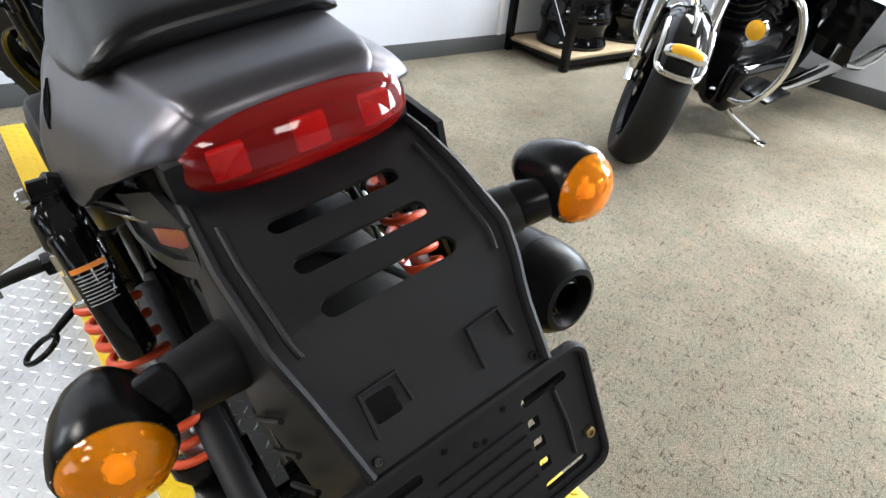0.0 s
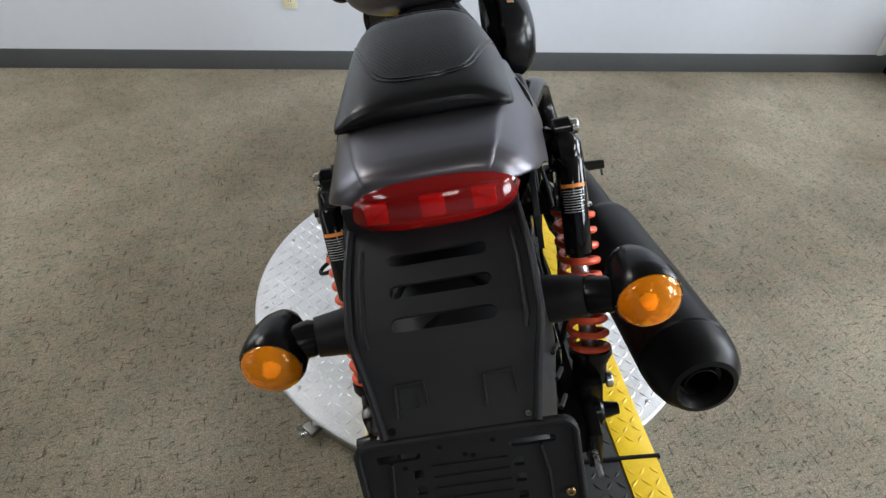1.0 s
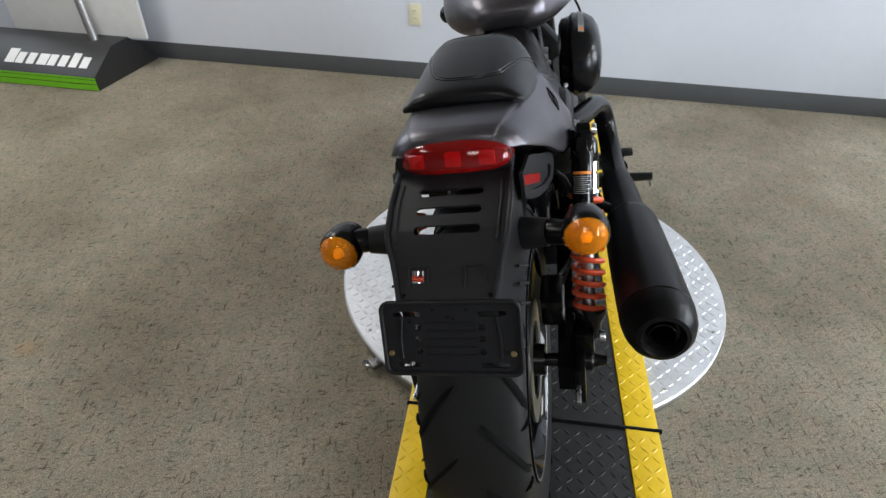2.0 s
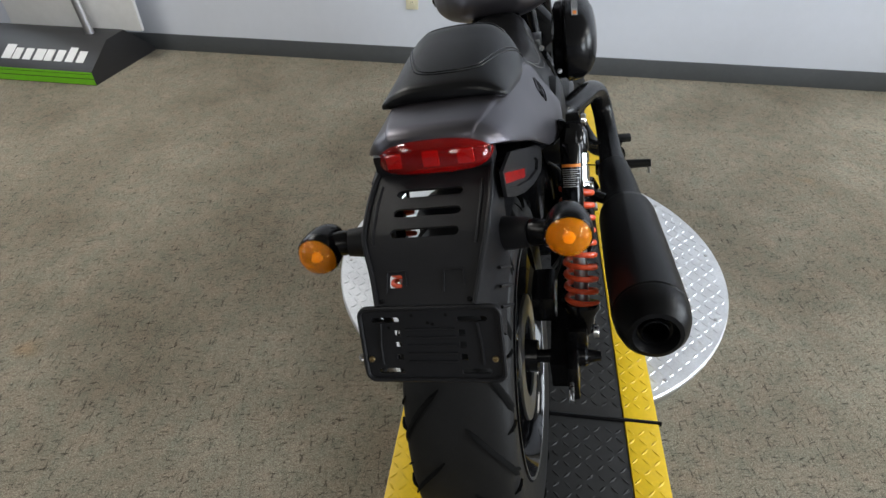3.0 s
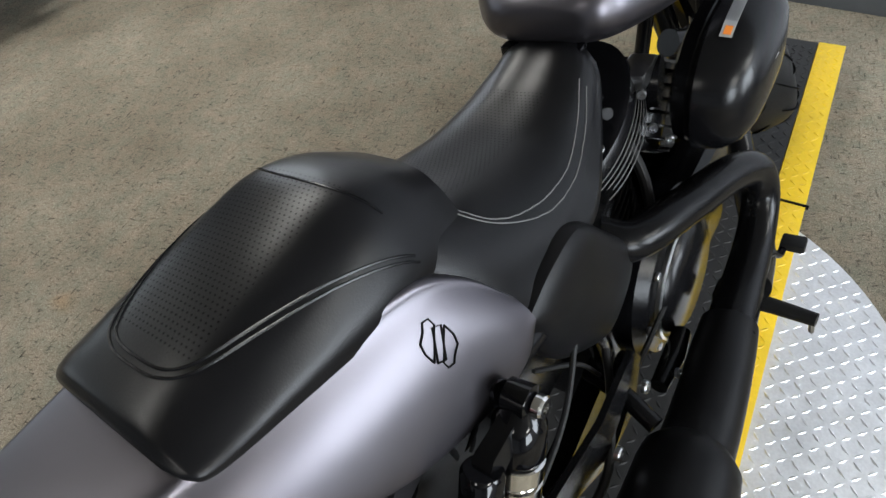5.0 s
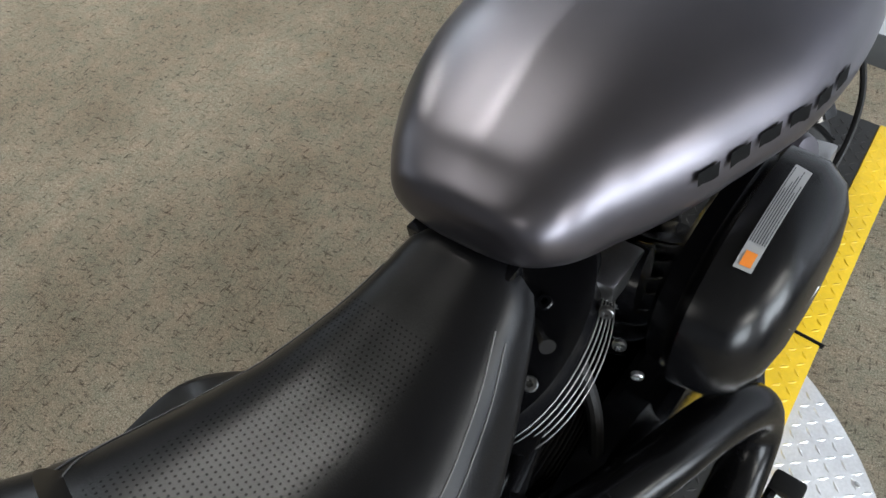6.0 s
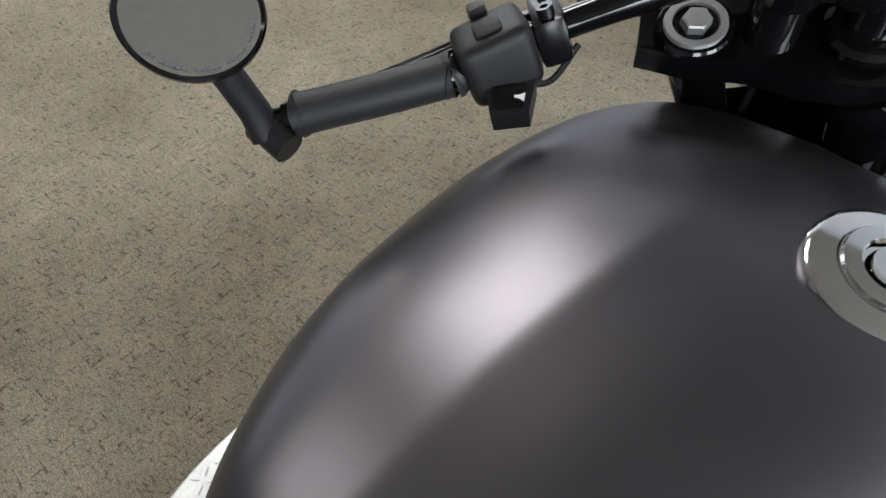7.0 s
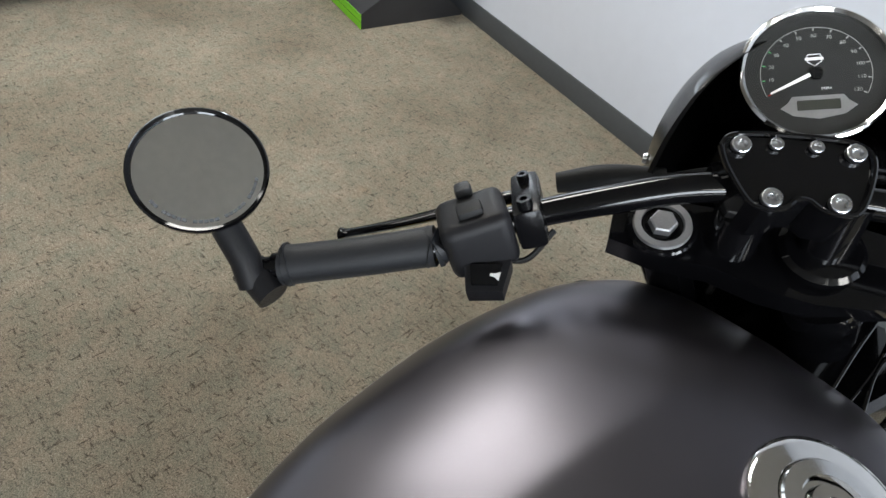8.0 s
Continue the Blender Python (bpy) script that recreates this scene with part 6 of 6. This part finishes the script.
# touring motorcycle: x right, y ahead, rear wheel's contact at the origin
def touring(m):
    t = empty("touring_motorcycle", m, "black and chrome touring motorcycle leaning on its side stand", "motorcycle", "parked motorcycles")

    def disc_wheel(y, r, w, mat_turn=None):
        mm = (mat_turn or Matrix()) @ Matrix.Translation((0, y, r))
        prof = [(w / 2 * math.sin(a), r - 0.05 + 0.05 * math.cos(a) ** 0.8) for a in np.linspace(-1.5, 1.5, 17)]
        prof = [(-w * 0.4, r - 0.09)] + prof + [(w * 0.4, r - 0.09)]
        o = part("tyre", merge(lathe(prof, (0, 0, 0), (1, 0, 0), 56, caps=False), mm), RUBBER, t)
        rb = lathe([(-w * 0.4, r - 0.09), (-w * 0.3, r - 0.11), (w * 0.3, r - 0.11), (w * 0.4, r - 0.09)], (0, 0, 0), (1, 0, 0), 56, caps=False)
        for k in range(9):
            a = 2 * math.pi * k / 9
            tube([(0, 0.04 * math.cos(a), 0.04 * math.sin(a)), (0, (r - 0.1) * math.cos(a), (r - 0.1) * math.sin(a))], [0.016, 0.011], 8, bm=rb)
        lathe([(-0.07, 0.02), (-0.07, 0.05), (0.07, 0.05), (0.07, 0.02)], (0, 0, 0), (1, 0, 0), 24, bm=rb)
        part("rim", merge(rb, mm), GLOSS, o)

    st = Matrix.Translation((0, 1.45, 0)) @ Matrix.Rotation(radians(34), 4, "Z") @ Matrix.Translation((0, -1.45, 0))
    disc_wheel(0.0, 0.32, 0.16)
    disc_wheel(1.62, 0.32, 0.16, st)

    def guard(y, r, w, a0, a1, mm=None):
        rings = []
        for a in np.linspace(a0, a1, 22):
            c, s_ = math.cos(radians(a)), math.sin(radians(a))
            rings.append([(x, y + (r - 0.05 * (abs(x) / w) ** 3) * c, 0.32 + (r - 0.05 * (abs(x) / w) ** 3) * s_) for x in np.linspace(-w, w, 11)] + [(x, y + (r - 0.01 - 0.05 * (abs(x) / w) ** 3) * c, 0.32 + (r - 0.01 - 0.05 * (abs(x) / w) ** 3) * s_) for x in np.linspace(w * 0.97, -w * 0.97, 11)])
        return part("fender", merge(loft(rings), mm), GLOSS, t)

    nose = guard(1.62, 0.36, 0.085, 34, 165, st)

    def on_nose(x, a, lift):
        r = 0.36 + lift - 0.05 * (abs(x) / 0.085) ** 3
        return (x, 1.62 + r * math.cos(radians(a)), 0.32 + r * math.sin(radians(a)))

    trim = [on_nose(-0.086, 75, 0.004), on_nose(-0.086, 55, 0.004), on_nose(-0.082, 38, 0.004), on_nose(-0.05, 32, 0.004), on_nose(0.05, 32, 0.004), on_nose(0.082, 38, 0.004), on_nose(0.086, 55, 0.004), on_nose(0.086, 75, 0.004)]
    part("fender_trim", merge(tube(trim, 0.011, 10, 40), st), CHROME, nose, "chrome fender tip trim")
    part("fender_strip", merge(tube([on_nose(0, a, 0.004) for a in (58, 75, 95, 110)], [0.007, 0.011, 0.011, 0.007], 10, 16), st), CHROME, nose, "chrome fender strip")
    tip = part("tip_lamp", merge(tube([on_nose(x, 45, 0.006) for x in (-0.062, -0.055, 0.0, 0.055, 0.062)], [0.016, 0.027, 0.03, 0.027, 0.016], 14, 16), st), CHROME, nose, "chrome tip lamp housing")
    part("tip_lens", merge(tube([on_nose(x, 45, 0.019) for x in (-0.05, -0.044, 0.0, 0.044, 0.05)], [0.012, 0.02, 0.023, 0.02, 0.012], 14, 16), st), AMBERBULB, tip, "amber lens")
    guard(0.0, 0.37, 0.11, 20, 190)
    for s in (-1, 1):
        part("fork_tube", merge(tube([(s * 0.11, 1.62, 0.32), (s * 0.11, 1.5, 0.55), (s * 0.11, 1.26, 1.0)], [0.03, 0.03, 0.024], 16), st), CHROME, t, "chrome fork tube")
        part("fork_bracket", merge(box((s * 0.11 - 0.03, 1.57, 0.38), (s * 0.11 + 0.03, 1.64, 0.44), 0.01), st), CHROME, t)
        part("engine_guard", tube([(s * 0.08, 1.05, 0.25), (s * 0.32, 1.12, 0.3), (s * 0.38, 1.1, 0.5), (s * 0.3, 1.12, 0.72), (s * 0.08, 1.16, 0.8)], 0.016, 12, 30), CHROME, t, "chrome engine guard")
        sig = part("signal_lamp", lathe([(0, 0.0), (0.0, 0.042), (-0.03, 0.042), (-0.06, 0.02), (-0.065, 0.0)], (s * 0.24, 1.3, 0.62), (s * 0.24, 2.3, 0.56), 20), CHROME, t)
        part("amber_lens", lathe([(0.02, 0.0), (0.015, 0.025), (0.0, 0.04)], (s * 0.24, 1.3, 0.62), (s * 0.24, 2.3, 0.56), 20, caps=False), AMBERBULB, sig, "amber lens")
        bag = part("saddlebag", loft([[(s * (0.2 + 0.2 * k), y, z) for y, z in ((0.32, 0.72), (-0.32, 0.72), (-0.4, 0.6), (-0.36, 0.42), (0.2, 0.38), (0.34, 0.5))] for k in (0.0, 0.8, 1.0)]), GLOSS, t, "black hard saddlebag")
        part("bag_rail", tube([(s * 0.41, 0.33, 0.42), (s * 0.43, 0.0, 0.38), (s * 0.42, -0.34, 0.44), (s * 0.3, -0.42, 0.5)], 0.013, 10, 20), CHROME, bag, "chrome saddlebag rail")
        part("bag_lid", loft([[(s * (0.2 + 0.21 * k), y, 0.72 + h) for y, h in ((0.33, 0.005), (0.2, 0.04), (-0.25, 0.04), (-0.33, 0.005))] for k in (0.0, 0.7, 1.0)]), GLOSS, bag)
        part("exhaust", tube([(s * 0.18, 0.85, 0.22), (s * 0.24, 0.5, 0.22), (s * 0.25, 0.1, 0.24), (s * 0.25, -0.45, 0.27)], [0.025, 0.035, 0.045, 0.045], 16, 24), CHROME, t, "chrome exhaust")
        part("footboard", box((s * 0.3 - 0.06, 0.7, 0.28), (s * 0.3 + 0.06, 0.98, 0.3), 0.008), SATIN, t)
        part("handlebar_half", merge(tube([(0, 1.24, 1.04), (s * 0.2, 1.22, 1.14), (s * 0.38, 1.05, 1.08), (s * 0.46, 0.95, 1.05)], 0.014, 12, 20), st), CHROME, t)
    part("headlamp_nacelle", merge(lathe([(-0.18, 0.06), (-0.05, 0.12), (0.04, 0.115), (0.05, 0.1), (0.06, 0.0)], (0, 1.36, 0.92), (0, 2.36, 0.88), 32), st), CHROME, t, "chrome headlamp nacelle")
    part("primary_cover", merge(box((-0.25, 0.55, 0.19), (-0.15, 1.12, 0.42), 0.045, seg=4)), GLOSS, t, "gloss black primary cover")
    part("engine_block", box((-0.16, 0.6, 0.2), (0.16, 1.08, 0.5), 0.05, seg=3), SATIN, t)
    for y, a in ((0.78, -0.12), (0.9, 0.12)):
        cyl = part("cylinder", tube([(0, y, 0.46), (0, y + a, 0.72)], 0.09, 24), SATIN, t)
        for k in range(7):
            f = 0.12 + 0.13 * k
            part("fin", tube([(0, y + a * f, 0.46 + 0.26 * f), (0, y + a * (f + 0.03), 0.46 + 0.26 * (f + 0.03))], 0.108, 24), CHROME if k == 6 else SATIN, cyl)
    part("tank", sections([(0.6, 0.08, 0.8, 0.76, 0.72), (0.7, 0.14, 0.88, 0.79, 0.7), (0.9, 0.19, 0.95, 0.82, 0.7), (1.1, 0.19, 0.97, 0.84, 0.74), (1.22, 0.1, 0.93, 0.86, 0.8)], 30, tank_half, m=20), GLOSS, t)
    part("seat", sections([(-0.3, 0.14, 0.86, 0.74), (-0.1, 0.17, 0.9, 0.72), (0.15, 0.17, 0.86, 0.7), (0.3, 0.2, 0.78, 0.68), (0.5, 0.16, 0.78, 0.68), (0.64, 0.1, 0.8, 0.7)], 24, seat_half, m=14), LEATHER, t)
    part("frame_rail", tube([(-0.12, 0.3, 0.4), (-0.14, 0.6, 0.2), (-0.12, 1.1, 0.22), (0, 1.22, 0.7)], 0.02, 10, 20), SATIN, t)
    sd = part("side_stand", tube([(-0.14, 1.06, 0.25), (-0.26, 0.97, 0.155), (-0.4, 0.88, 0.09)], [0.016, 0.013, 0.012], 10), CHROME, t, "chrome side stand, swung out")
    part("stand_foot", box((-0.44, 0.85, 0.083), (-0.37, 0.91, 0.093), 0.003), CHROME, sd)
    return t


tour = touring(pose(3.98, 1.53, 0.008, 0, -12, 91.5))
copy_thing(tour, pose(-2.75, 0.95, 0.008, 0, -12, 0))
